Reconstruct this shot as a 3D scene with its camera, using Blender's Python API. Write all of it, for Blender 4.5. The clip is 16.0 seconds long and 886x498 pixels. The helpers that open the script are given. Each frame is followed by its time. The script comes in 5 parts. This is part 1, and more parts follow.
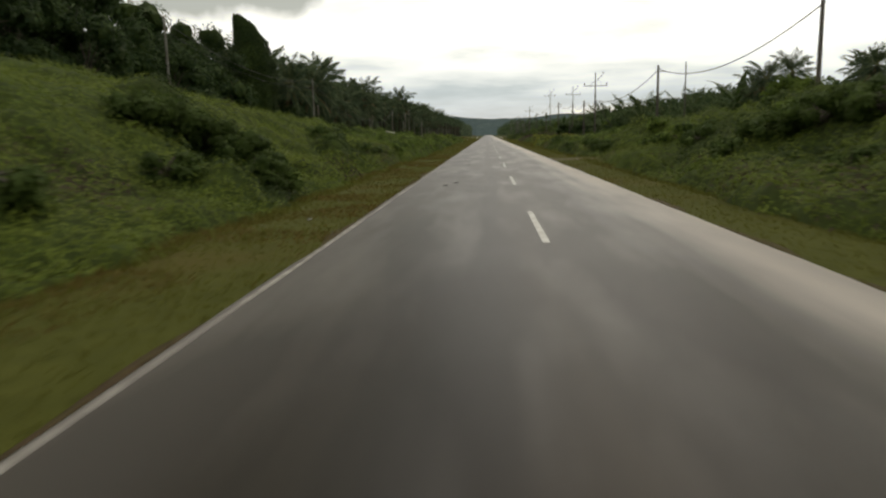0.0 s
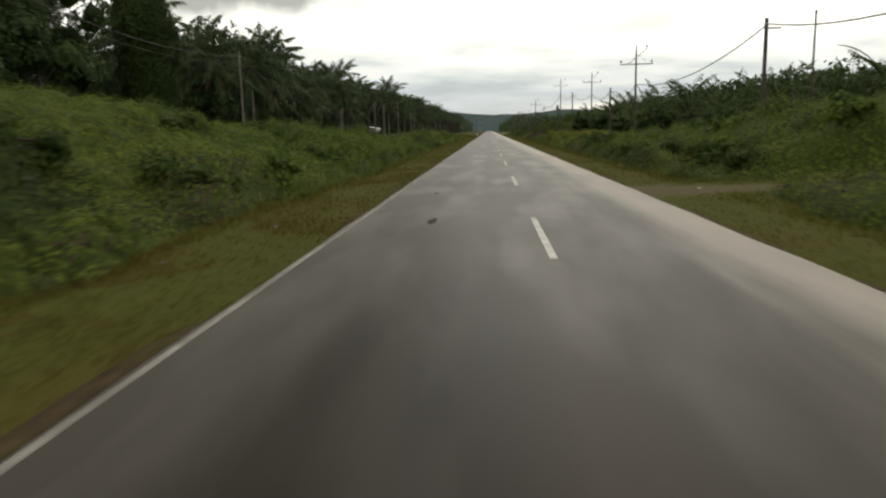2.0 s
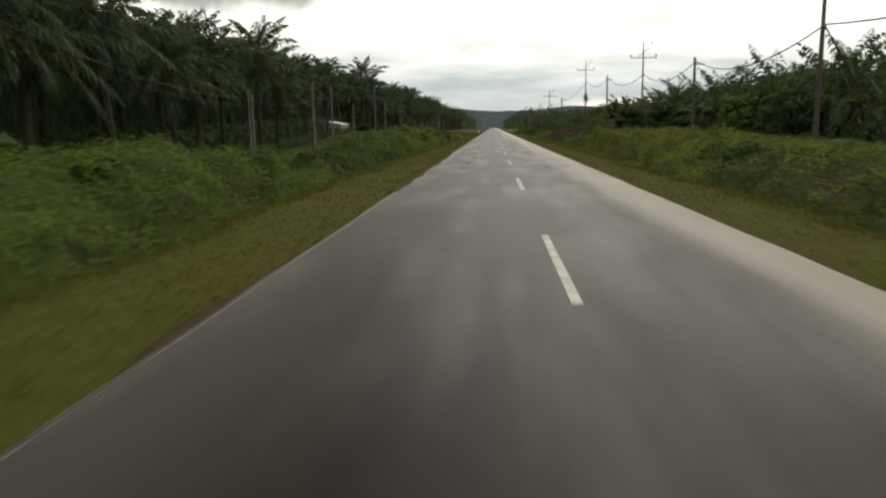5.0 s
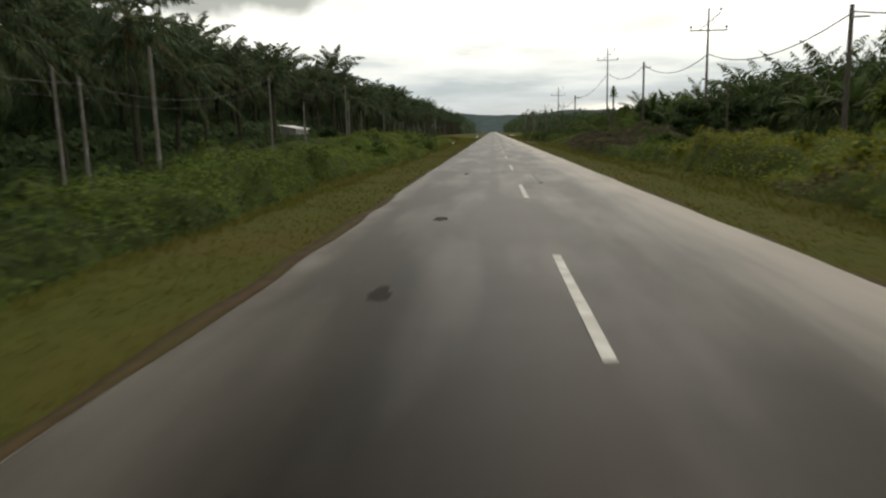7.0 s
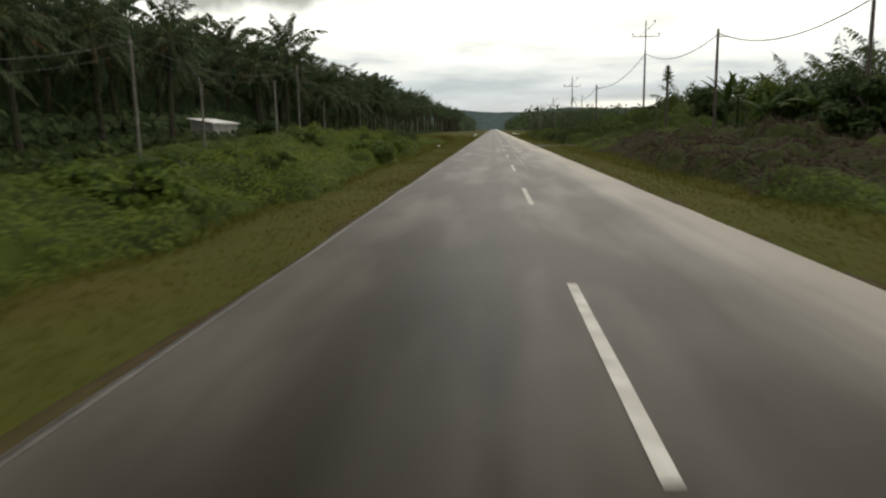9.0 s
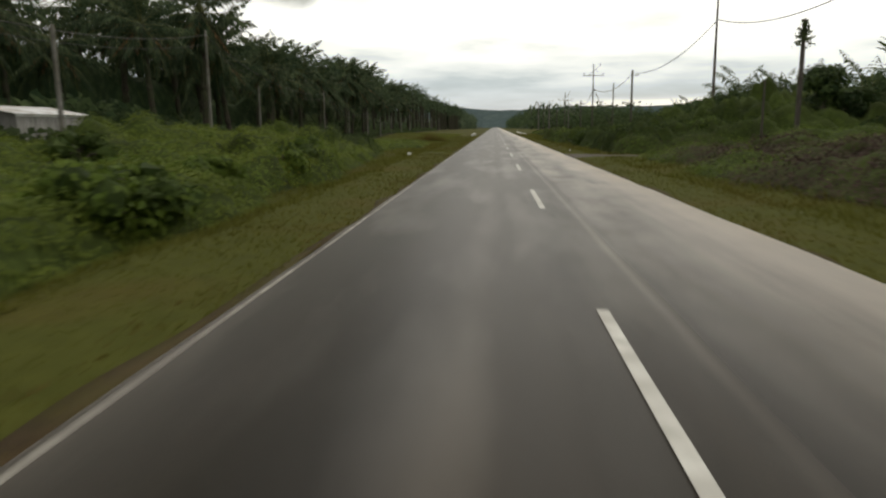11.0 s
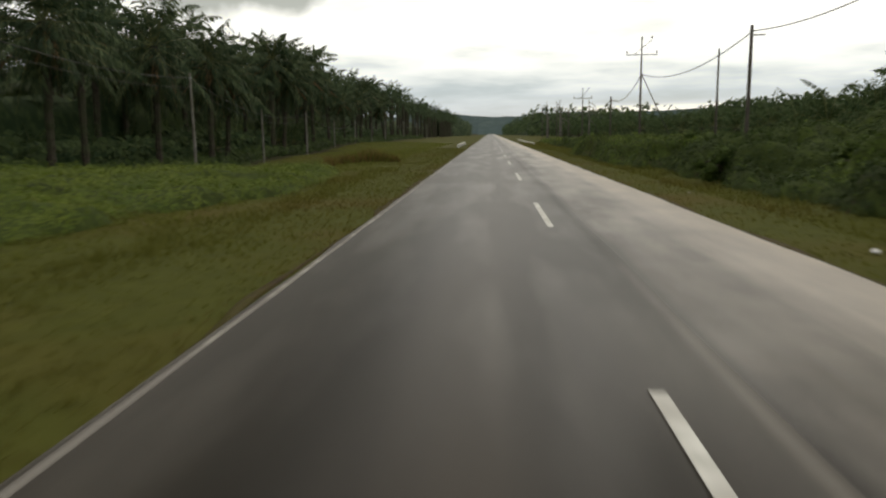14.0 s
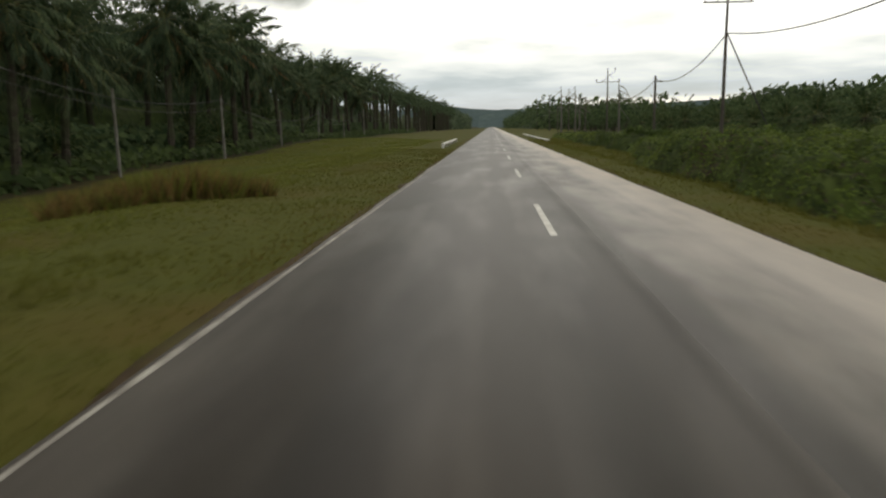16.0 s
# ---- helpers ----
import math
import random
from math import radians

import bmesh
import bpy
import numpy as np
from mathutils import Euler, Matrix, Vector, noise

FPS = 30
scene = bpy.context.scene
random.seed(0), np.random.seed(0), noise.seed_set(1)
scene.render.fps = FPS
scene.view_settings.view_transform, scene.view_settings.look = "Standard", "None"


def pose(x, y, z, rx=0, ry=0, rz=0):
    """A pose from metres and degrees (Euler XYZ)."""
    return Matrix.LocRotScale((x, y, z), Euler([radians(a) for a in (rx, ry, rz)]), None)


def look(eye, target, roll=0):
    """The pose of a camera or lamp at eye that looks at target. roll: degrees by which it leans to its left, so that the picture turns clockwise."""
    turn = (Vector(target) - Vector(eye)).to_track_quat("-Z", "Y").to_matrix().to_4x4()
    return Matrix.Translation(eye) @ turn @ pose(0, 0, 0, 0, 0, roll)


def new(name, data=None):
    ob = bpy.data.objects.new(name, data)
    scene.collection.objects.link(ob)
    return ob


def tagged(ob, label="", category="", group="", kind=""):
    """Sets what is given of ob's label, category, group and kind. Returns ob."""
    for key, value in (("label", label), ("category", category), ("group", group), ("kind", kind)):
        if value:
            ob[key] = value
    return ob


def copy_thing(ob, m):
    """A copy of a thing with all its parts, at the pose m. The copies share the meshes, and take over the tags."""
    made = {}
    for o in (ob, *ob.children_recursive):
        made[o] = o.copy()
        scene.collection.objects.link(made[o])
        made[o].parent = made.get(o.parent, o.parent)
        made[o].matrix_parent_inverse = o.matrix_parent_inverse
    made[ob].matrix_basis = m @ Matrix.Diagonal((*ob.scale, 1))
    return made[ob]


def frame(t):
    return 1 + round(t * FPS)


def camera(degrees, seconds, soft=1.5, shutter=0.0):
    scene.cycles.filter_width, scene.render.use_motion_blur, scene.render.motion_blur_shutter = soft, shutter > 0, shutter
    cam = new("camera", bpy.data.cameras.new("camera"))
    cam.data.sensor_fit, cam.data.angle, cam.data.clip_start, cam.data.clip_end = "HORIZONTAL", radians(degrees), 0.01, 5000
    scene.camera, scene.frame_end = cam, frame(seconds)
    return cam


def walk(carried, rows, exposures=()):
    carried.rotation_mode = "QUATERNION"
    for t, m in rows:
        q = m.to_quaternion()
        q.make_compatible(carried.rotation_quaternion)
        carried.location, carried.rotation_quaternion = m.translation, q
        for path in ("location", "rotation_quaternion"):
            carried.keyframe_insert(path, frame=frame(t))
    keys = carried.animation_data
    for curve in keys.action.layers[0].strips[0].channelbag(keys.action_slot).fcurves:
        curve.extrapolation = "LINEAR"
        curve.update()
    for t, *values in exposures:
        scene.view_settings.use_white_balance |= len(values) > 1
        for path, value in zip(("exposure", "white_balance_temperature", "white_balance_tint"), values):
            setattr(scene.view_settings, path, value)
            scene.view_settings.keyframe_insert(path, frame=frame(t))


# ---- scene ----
# the road's centre line is x = 0, the car drives along +y
cam = camera(64.2, 16.0, 2.3, 0.4)
PATH = [
    (0.0, -0.857, 1.728, 1.589, 3.54, -9.19, 1.14),
    (0.5, -0.834, 8.059, 1.636, 3.60, -9.68, 1.67),
    (1.0, -0.831, 14.344, 1.610, 3.67, -9.11, 0.92),
    (1.5, -0.811, 20.717, 1.612, 3.92, -9.29, 0.79),
    (2.0, -0.813, 27.147, 1.629, 3.64, -9.50, 1.27),
    (2.5, -0.812, 33.588, 1.631, 3.48, -9.50, 0.88),
    (3.0, -0.774, 39.955, 1.613, 3.45, -9.57, 1.33),
    (3.5, -0.741, 46.318, 1.621, 3.56, -9.52, 0.96),
    (4.0, -0.728, 52.735, 1.630, 3.84, -9.73, 1.19),
    (4.2, -0.733, 55.312, 1.634, 3.91, -9.77, 1.14),
    (6.3, -0.834, 82.302, 1.579, 3.94, -9.71, 0.99),
    (6.5, -0.832, 84.861, 1.565, 3.92, -9.53, 1.03),
    (7.0, -0.795, 91.282, 1.584, 3.95, -9.41, 1.40),
    (7.5, -0.773, 97.630, 1.582, 3.87, -9.71, 1.94),
    (8.0, -0.785, 103.990, 1.598, 3.80, -9.53, 1.52),
    (8.5, -0.793, 110.471, 1.614, 3.85, -9.51, 1.35),
    (9.0, -0.819, 116.929, 1.624, 4.00, -9.66, 0.96),
    (9.2, -0.829, 119.420, 1.570, 4.04, -9.90, 1.11),
    (11.3, -0.981, 145.904, 1.626, 4.06, -9.80, 0.40),
    (11.5, -0.996, 148.401, 1.636, 4.03, -9.47, 0.34),
    (12.0, -1.018, 154.587, 1.613, 3.77, -9.94, 0.83),
    (12.5, -1.024, 160.954, 1.608, 3.65, -9.52, 0.55),
    (13.0, -1.029, 167.349, 1.621, 3.69, -8.92, 0.11),
    (13.5, -1.020, 173.627, 1.603, 3.78, -9.43, 0.75),
    (14.0, -1.034, 179.991, 1.605, 3.76, -9.30, 0.85),
    (14.5, -0.999, 186.377, 1.619, 3.83, -9.53, 0.74),
    (15.0, -1.010, 192.829, 1.588, 3.76, -9.71, 0.70),
    (15.5, -0.977, 199.290, 1.615, 3.74, -9.69, 1.06),
    (16.0, -0.923, 205.718, 1.609, 3.80, -9.83, 1.02),
]  # seconds, x, y, z, yaw, pitch, roll
walk(cam, [(t, pose(x, y, z, 90 + pitch, roll, yaw)) for t, x, y, z, yaw, pitch, roll in PATH], [(0.0, -0.10, 9050, 5), (16.0, -0.10, 8900, 5)])

# ---- world: a bright overcast sky, greyer towards the horizon ----
SUN_EL, SUN_AZ = radians(50), radians(15)
world = bpy.data.worlds.new("overcast_sky")
scene.world = world
world.use_nodes = True
wn, wl = world.node_tree.nodes, world.node_tree.links
wn.clear()


def math_node(nodes, links, op, a, b=None, c=None):
    n = nodes.new("ShaderNodeMath")
    n.operation = op
    for i, v in enumerate((a, b, c)):
        if v is None:
            continue
        if isinstance(v, (int, float)):
            n.inputs[i].default_value = v
        else:
            links.new(v, n.inputs[i])
    return n.outputs[0]


def ramp_node(nodes, links, fac, stops):
    n = nodes.new("ShaderNodeValToRGB")
    e = n.color_ramp.elements
    while len(e) < len(stops):
        e.new(0.5)
    for el, (p, c) in zip(e, stops):
        el.position, el.color = p, (*c, 1)
    links.new(fac, n.inputs[0])
    return n.outputs[0]


def mix_node(nodes, links, fac, a, b, blend="MIX"):
    n = nodes.new("ShaderNodeMix")
    n.data_type, n.blend_type = "RGBA", blend
    for s, v in ((0, fac), (6, a), (7, b)):
        if isinstance(v, (int, float)):
            n.inputs[s].default_value = v
        elif isinstance(v, tuple):
            n.inputs[s].default_value = (*v, 1)
        else:
            links.new(v, n.inputs[s])
    return n.outputs[2]


def build_world():
    m = lambda op, a, b=None, c=None: math_node(wn, wl, op, a, b, c)
    sky = wn.new("ShaderNodeTexSky")
    sky.sky_type, sky.sun_disc = "NISHITA", False
    sky.sun_elevation, sky.sun_rotation = SUN_EL, SUN_AZ
    tc = wn.new("ShaderNodeTexCoord")
    sep = wn.new("ShaderNodeSeparateXYZ")
    wl.new(tc.outputs["Generated"], sep.inputs[0])
    z = m("MAXIMUM", sep.outputs[2], 0.0)
    # cloud layer seen in perspective
    den = m("ADD", z, 0.10)
    comb = wn.new("ShaderNodeCombineXYZ")
    wl.new(m("DIVIDE", sep.outputs[0], den), comb.inputs[0])
    wl.new(m("DIVIDE", sep.outputs[1], den), comb.inputs[1])
    n1 = wn.new("ShaderNodeTexNoise")
    n1.inputs["Scale"].default_value, n1.inputs["Detail"].default_value, n1.inputs["Roughness"].default_value = 0.9, 6, 0.55
    wl.new(comb.outputs[0], n1.inputs["Vector"])
    cloud = ramp_node(wn, wl, n1.outputs[0], [(0.34, (0.72, 0.81, 1.0)), (0.45, (1.0, 1.09, 1.32)), (0.60, (1.2, 1.29, 1.56))])
    low = ramp_node(wn, wl, n1.outputs[0], [(0.36, (0.28, 0.41, 0.66)), (0.62, (0.42, 0.57, 0.88))])
    height = ramp_node(wn, wl, m("ADD", z, m("MULTIPLY", m("SUBTRACT", n1.outputs[0], 0.5), 0.05)), [(0.052, (0, 0, 0)), (0.118, (1, 1, 1))])
    base = mix_node(wn, wl, height, low, cloud)
    # a bright gap between the cloud's lower rim and the horizon, to the right of the road
    slit = m("EXPONENT", m("MULTIPLY", m("POWER", m("DIVIDE", m("SUBTRACT", z, 0.027), 0.0065), 2.0), -1.0))
    aside = wn.new("ShaderNodeMapRange")
    aside.interpolation_type = "SMOOTHSTEP"
    wl.new(m("ADD", sep.outputs[0], m("MULTIPLY", m("SUBTRACT", n1.outputs[0], 0.5), 0.25)), aside.inputs[0])
    aside.inputs[1].default_value, aside.inputs[2].default_value = 0.06, 0.17
    base = mix_node(wn, wl, m("MULTIPLY", slit, aside.outputs[0]), base, (1.0, 1.1, 1.35))
    # one dark rain cloud, high ahead
    sub, scl, ln = (wn.new("ShaderNodeVectorMath") for _ in range(3))
    sub.operation, scl.operation, ln.operation = "SUBTRACT", "MULTIPLY", "LENGTH"
    wl.new(tc.outputs["Generated"], sub.inputs[0])
    sub.inputs[1].default_value = (-0.36, 0.89, 0.238)
    wl.new(sub.outputs[0], scl.inputs[0])
    scl.inputs[1].default_value = (1.0, 0.4, 2.2)
    wl.new(scl.outputs[0], ln.inputs[0])
    n2 = wn.new("ShaderNodeTexNoise")
    n2.inputs["Scale"].default_value, n2.inputs["Detail"].default_value = 9, 6
    wl.new(tc.outputs["Generated"], n2.inputs["Vector"])
    d = m("ADD", ln.outputs["Value"], m("MULTIPLY", m("SUBTRACT", n2.outputs[0], 0.5), 0.16))
    dark = ramp_node(wn, wl, d, [(0.165, (1, 1, 1)), (0.20, (0, 0, 0))])
    base = mix_node(wn, wl, dark, base, (0.34, 0.38, 0.44))
    # the cloud is brighter towards the hidden sun than behind the camera
    toward = m("ADD", m("MULTIPLY", sep.outputs[0], math.sin(SUN_AZ)), m("MULTIPLY", sep.outputs[1], math.cos(SUN_AZ)))
    glow = wn.new("ShaderNodeMapRange")
    wl.new(toward, glow.inputs[0])
    for i, v in enumerate((-0.9, 0.75, 0.72, 1.05)):
        glow.inputs[i + 1].default_value = v
    b1, b2, add = wn.new("ShaderNodeBackground"), wn.new("ShaderNodeBackground"), wn.new("ShaderNodeAddShader")
    wl.new(sky.outputs[0], b1.inputs[0])
    b1.inputs[1].default_value = 0.03
    wl.new(base, b2.inputs[0])
    wl.new(m("MULTIPLY", glow.outputs[0], 0.92), b2.inputs[1])
    out = wn.new("ShaderNodeOutputWorld")
    wl.new(b1.outputs[0], add.inputs[0])
    wl.new(b2.outputs[0], add.inputs[1])
    wl.new(add.outputs[0], out.inputs[0])


build_world()
sun = new("sun", bpy.data.lights.new("sun", "SUN"))
sun.data.energy, sun.data.angle, sun.data.color = 0.5, radians(35), (1.0, 0.97, 0.93)
sun.matrix_world = look((0, 0, 60), (-60 * math.sin(SUN_AZ) * math.cos(SUN_EL), -60 * math.cos(SUN_AZ) * math.cos(SUN_EL), 60 - 60 * math.sin(SUN_EL)))


# ---- materials ----
def material(name, dark, light, scale=3.0, rough=0.8, spec=0.3, bump=0.0, bump_scale=None, island=0.0, big=None, big_scale=0.3, metal=0.0, stretch=(1, 1, 1), objrand=0.0, big_stretch=None, big_at=(0.42, 0.62)):
    """Two-scale procedural surface: fine grain from dark to light, large stains towards big."""
    mt = bpy.data.materials.new(name)
    mt.use_nodes = True
    n, l = mt.node_tree.nodes, mt.node_tree.links
    p = n["Principled BSDF"]
    tc = n.new("ShaderNodeTexCoord")
    mp = n.new("ShaderNodeMapping")
    mp.inputs["Scale"].default_value = stretch
    l.new(tc.outputs["Object"], mp.inputs[0])
    nz = n.new("ShaderNodeTexNoise")
    nz.inputs["Scale"].default_value, nz.inputs["Detail"].default_value = scale, 8
    l.new(mp.outputs[0], nz.inputs["Vector"])
    fac = nz.outputs[0]
    if island:
        g = n.new("ShaderNodeNewGeometry")
        fac = math_node(n, l, "ADD", fac, math_node(n, l, "MULTIPLY", math_node(n, l, "SUBTRACT", g.outputs["Random Per Island"], 0.5), island))
    if objrand:
        oi = n.new("ShaderNodeObjectInfo")
        fac = math_node(n, l, "ADD", fac, math_node(n, l, "MULTIPLY", math_node(n, l, "SUBTRACT", oi.outputs["Random"], 0.5), objrand))
    col = ramp_node(n, l, fac, [(0.3, dark), (0.7, light)])
    nb = n.new("ShaderNodeTexNoise")
    nb.inputs["Scale"].default_value, nb.inputs["Detail"].default_value = big_scale, 5
    if big_stretch:
        mp2 = n.new("ShaderNodeMapping")
        mp2.inputs["Scale"].default_value = big_stretch
        l.new(tc.outputs["Object"], mp2.inputs[0])
        l.new(mp2.outputs[0], nb.inputs["Vector"])
    else:
        l.new(mp.outputs[0], nb.inputs["Vector"])
    if big:
        f2 = ramp_node(n, l, nb.outputs[0], [(big_at[0], (0, 0, 0)), (big_at[1], (1, 1, 1))])
        col = mix_node(n, l, f2, col, big)
    l.new(col, p.inputs["Base Color"])
    p.inputs["Specular IOR Level"].default_value, p.inputs["Metallic"].default_value = spec, metal
    p.inputs["Roughness"].default_value = rough
    if bump:
        bp = n.new("ShaderNodeBump")
        bp.inputs["Strength"].default_value, bp.inputs["Distance"].default_value = bump, 0.02
        if bump_scale:
            n3 = n.new("ShaderNodeTexNoise")
            n3.inputs["Scale"].default_value, n3.inputs["Detail"].default_value = bump_scale, 4
            l.new(tc.outputs["Object"], n3.inputs["Vector"])
            l.new(n3.outputs[0], bp.inputs["Height"])
        else:
            l.new(nz.outputs[0], bp.inputs["Height"])
        l.new(bp.outputs[0], p.inputs["Normal"])
    return mt


def leaf_material(name, dark, light, island=0.7, big=None, big_scale=0.25, spec=0.10, rough=0.65, glow=0.35, big_at=(0.42, 0.62)):
    """Foliage: reflects and lets some light through."""
    mt = material(name, dark, light, 1.2, rough, spec, island=island, big=big, big_scale=big_scale, big_at=big_at)
    n, l = mt.node_tree.nodes, mt.node_tree.links
    p, out = n["Principled BSDF"], n["Material Output"]
    tr, mx = n.new("ShaderNodeBsdfTranslucent"), n.new("ShaderNodeMixShader")
    src = p.inputs["Base Color"].links[0].from_socket
    l.new(src, tr.inputs["Color"])
    mx.inputs[0].default_value = glow
    l.new(p.outputs[0], mx.inputs[1])
    l.new(tr.outputs[0], mx.inputs[2])
    l.new(mx.outputs[0], out.inputs["Surface"])
    return mt


def road_material(name, dark, light, stain, wet_from, wet_to, film, dry_rough=0.42, sheen=1.0):
    """Asphalt with long streaks along the traffic; wetter from wet_from to wet_to across the road, and a film of water at its low side."""
    mt = material(name, dark, light, 1.3, dry_rough, 0.2, 0.14, 110, big=stain, big_scale=0.8, stretch=(1.6, 0.03, 1.0), big_stretch=(1.1, 0.05, 1.0))
    n, l = mt.node_tree.nodes, mt.node_tree.links
    p = n["Principled BSDF"]
    m = lambda op, a, b=None, c=None: math_node(n, l, op, a, b, c)
    tc, sp, nz = n.new("ShaderNodeTexCoord"), n.new("ShaderNodeSeparateXYZ"), n.new("ShaderNodeTexNoise")
    mp = n.new("ShaderNodeMapping")
    mp.inputs["Scale"].default_value = (1.1, 0.045, 1.0)
    l.new(tc.outputs["Object"], mp.inputs[0])
    l.new(mp.outputs[0], nz.inputs["Vector"])
    nz.inputs["Scale"].default_value, nz.inputs["Detail"].default_value = 1.2, 4
    l.new(tc.outputs["Object"], sp.inputs[0])
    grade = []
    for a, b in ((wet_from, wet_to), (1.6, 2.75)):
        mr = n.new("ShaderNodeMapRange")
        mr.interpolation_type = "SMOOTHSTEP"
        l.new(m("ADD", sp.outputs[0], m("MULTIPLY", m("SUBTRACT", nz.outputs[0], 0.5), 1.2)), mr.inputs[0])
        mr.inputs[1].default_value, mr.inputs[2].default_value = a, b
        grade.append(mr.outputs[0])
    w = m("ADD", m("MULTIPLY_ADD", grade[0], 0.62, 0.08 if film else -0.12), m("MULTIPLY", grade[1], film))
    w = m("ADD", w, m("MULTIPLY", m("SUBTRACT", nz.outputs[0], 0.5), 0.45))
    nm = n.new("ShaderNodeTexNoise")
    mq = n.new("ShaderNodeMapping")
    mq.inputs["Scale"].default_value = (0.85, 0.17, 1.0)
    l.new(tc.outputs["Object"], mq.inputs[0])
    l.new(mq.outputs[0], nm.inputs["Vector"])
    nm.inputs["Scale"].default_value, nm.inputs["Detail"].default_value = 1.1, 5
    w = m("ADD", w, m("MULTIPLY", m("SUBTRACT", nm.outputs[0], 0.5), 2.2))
    # a darker band in the driven lane stays dull
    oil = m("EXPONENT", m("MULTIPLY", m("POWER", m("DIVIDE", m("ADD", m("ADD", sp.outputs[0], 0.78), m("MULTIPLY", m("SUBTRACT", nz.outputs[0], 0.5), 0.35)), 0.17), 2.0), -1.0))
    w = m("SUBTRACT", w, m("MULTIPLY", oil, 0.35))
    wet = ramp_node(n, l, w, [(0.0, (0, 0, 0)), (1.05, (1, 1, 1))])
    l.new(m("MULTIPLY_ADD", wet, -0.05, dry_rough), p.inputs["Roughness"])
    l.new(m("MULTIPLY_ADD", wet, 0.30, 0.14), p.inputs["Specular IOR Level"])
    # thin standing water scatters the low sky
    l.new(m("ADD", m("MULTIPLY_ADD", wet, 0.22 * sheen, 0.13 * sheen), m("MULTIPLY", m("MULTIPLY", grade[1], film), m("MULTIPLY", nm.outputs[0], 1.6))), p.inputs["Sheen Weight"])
    p.inputs["Sheen Roughness"].default_value = 0.25
    p.inputs["Sheen Tint"].default_value = (1.0, 0.90, 0.78, 1)
    p.inputs["Specular Tint"].default_value = (1.0, 0.86, 0.71, 1)
    l.new(mix_node(n, l, m("MULTIPLY", oil, 0.6), p.inputs["Base Color"].links[0].from_socket, (0.009, 0.008, 0.0065)), p.inputs["Base Color"])
    if not film:
        # a pale worn seam along the edge of the newer asphalt, wet glint in its colour, with a dull margin further on
        fade = []
        for a, b in ((143, 150), (191, 183), (184, 191)):
            mr = n.new("ShaderNodeMapRange")
            mr.interpolation_type = "SMOOTHSTEP"
            l.new(sp.outputs[1], mr.inputs[0])
            mr.inputs[1].default_value, mr.inputs[2].default_value = min(a, b), max(a, b)
            mr.inputs[3].default_value, mr.inputs[4].default_value = (0, 1) if a < b else (1, 0)
            fade.append(mr.outputs[0])
        line = lambda x0, s: m("EXPONENT", m("MULTIPLY", m("POWER", m("ABSOLUTE", m("DIVIDE", m("ADD", m("ADD", sp.outputs[0], -x0), m("MULTIPLY", m("SUBTRACT", nm.outputs[0], 0.5), 0.10)), s)), 2.0), -1.0))
        seam = m("MULTIPLY", m("MULTIPLY", m("MULTIPLY", line(0.52, 0.055), fade[0]), fade[1]), m("MULTIPLY_ADD", nm.outputs[0], 0.8, 0.35))
        l.new(mix_node(n, l, seam, p.inputs["Base Color"].links[0].from_socket, (0.060, 0.054, 0.046)), p.inputs["Base Color"])
        l.new(m("ADD", p.inputs["Sheen Weight"].links[0].from_socket, m("MULTIPLY", seam, 0.20)), p.inputs["Sheen Weight"])
        margin = m("MULTIPLY", line(0.50, 0.11), fade[2])
        l.new(m("MULTIPLY", p.inputs["Specular IOR Level"].links[0].from_socket, m("MULTIPLY_ADD", margin, -0.6, 1.0)), p.inputs["Specular IOR Level"])
    if film:
        # where the other lane was resurfaced, this one is left worn and pale,
        # with wet shine in that colour too; a dull strip lies beside the joint further on
        soft_step = []
        for axis, lo, hi, k in ((1, 138, 168, 4.0), (1, 203, 208, 2.0), (0, 0.60, 0.80, 0.22), (0, 0.75, 1.15, 0.4)):
            mr = n.new("ShaderNodeMapRange")
            mr.interpolation_type = "SMOOTHSTEP"
            l.new(m("ADD", sp.outputs[axis], m("MULTIPLY", m("SUBTRACT", nm.outputs[0], 0.5), k)), mr.inputs[0])
            mr.inputs[1].default_value, mr.inputs[2].default_value = lo, hi
            soft_step.append(mr.outputs[0])
        beyond = soft_step[1]
        across = m("ADD", m("MULTIPLY", soft_step[2], m("SUBTRACT", 1.0, beyond)), m("MULTIPLY", soft_step[3], beyond))
        blotch = n.new("ShaderNodeTexNoise")
        mb = n.new("ShaderNodeMapping")
        mb.inputs["Scale"].default_value = (1.0, 0.42, 1.0)
        l.new(tc.outputs["Object"], mb.inputs[0])
        l.new(mb.outputs[0], blotch.inputs["Vector"])
        blotch.inputs["Scale"].default_value, blotch.inputs["Detail"].default_value = 1.7, 6
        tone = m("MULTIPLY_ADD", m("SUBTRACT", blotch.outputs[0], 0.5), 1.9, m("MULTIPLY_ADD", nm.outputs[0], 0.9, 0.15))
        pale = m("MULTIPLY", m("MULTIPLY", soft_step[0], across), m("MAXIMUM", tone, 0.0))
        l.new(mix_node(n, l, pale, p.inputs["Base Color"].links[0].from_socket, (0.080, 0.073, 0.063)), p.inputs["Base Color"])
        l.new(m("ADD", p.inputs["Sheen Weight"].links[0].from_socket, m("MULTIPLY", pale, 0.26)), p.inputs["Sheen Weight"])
        # the low side's bright wet sheen, lightened into the base colour
        edge_sheen = m("MULTIPLY", m("MULTIPLY_ADD", grade[0], 0.05, grade[1]), m("MULTIPLY", m("MULTIPLY", nz.outputs[0], nm.outputs[0]), 3.0))
        l.new(mix_node(n, l, edge_sheen, p.inputs["Base Color"].links[0].from_socket, (0.165, 0.149, 0.128)), p.inputs["Base Color"])
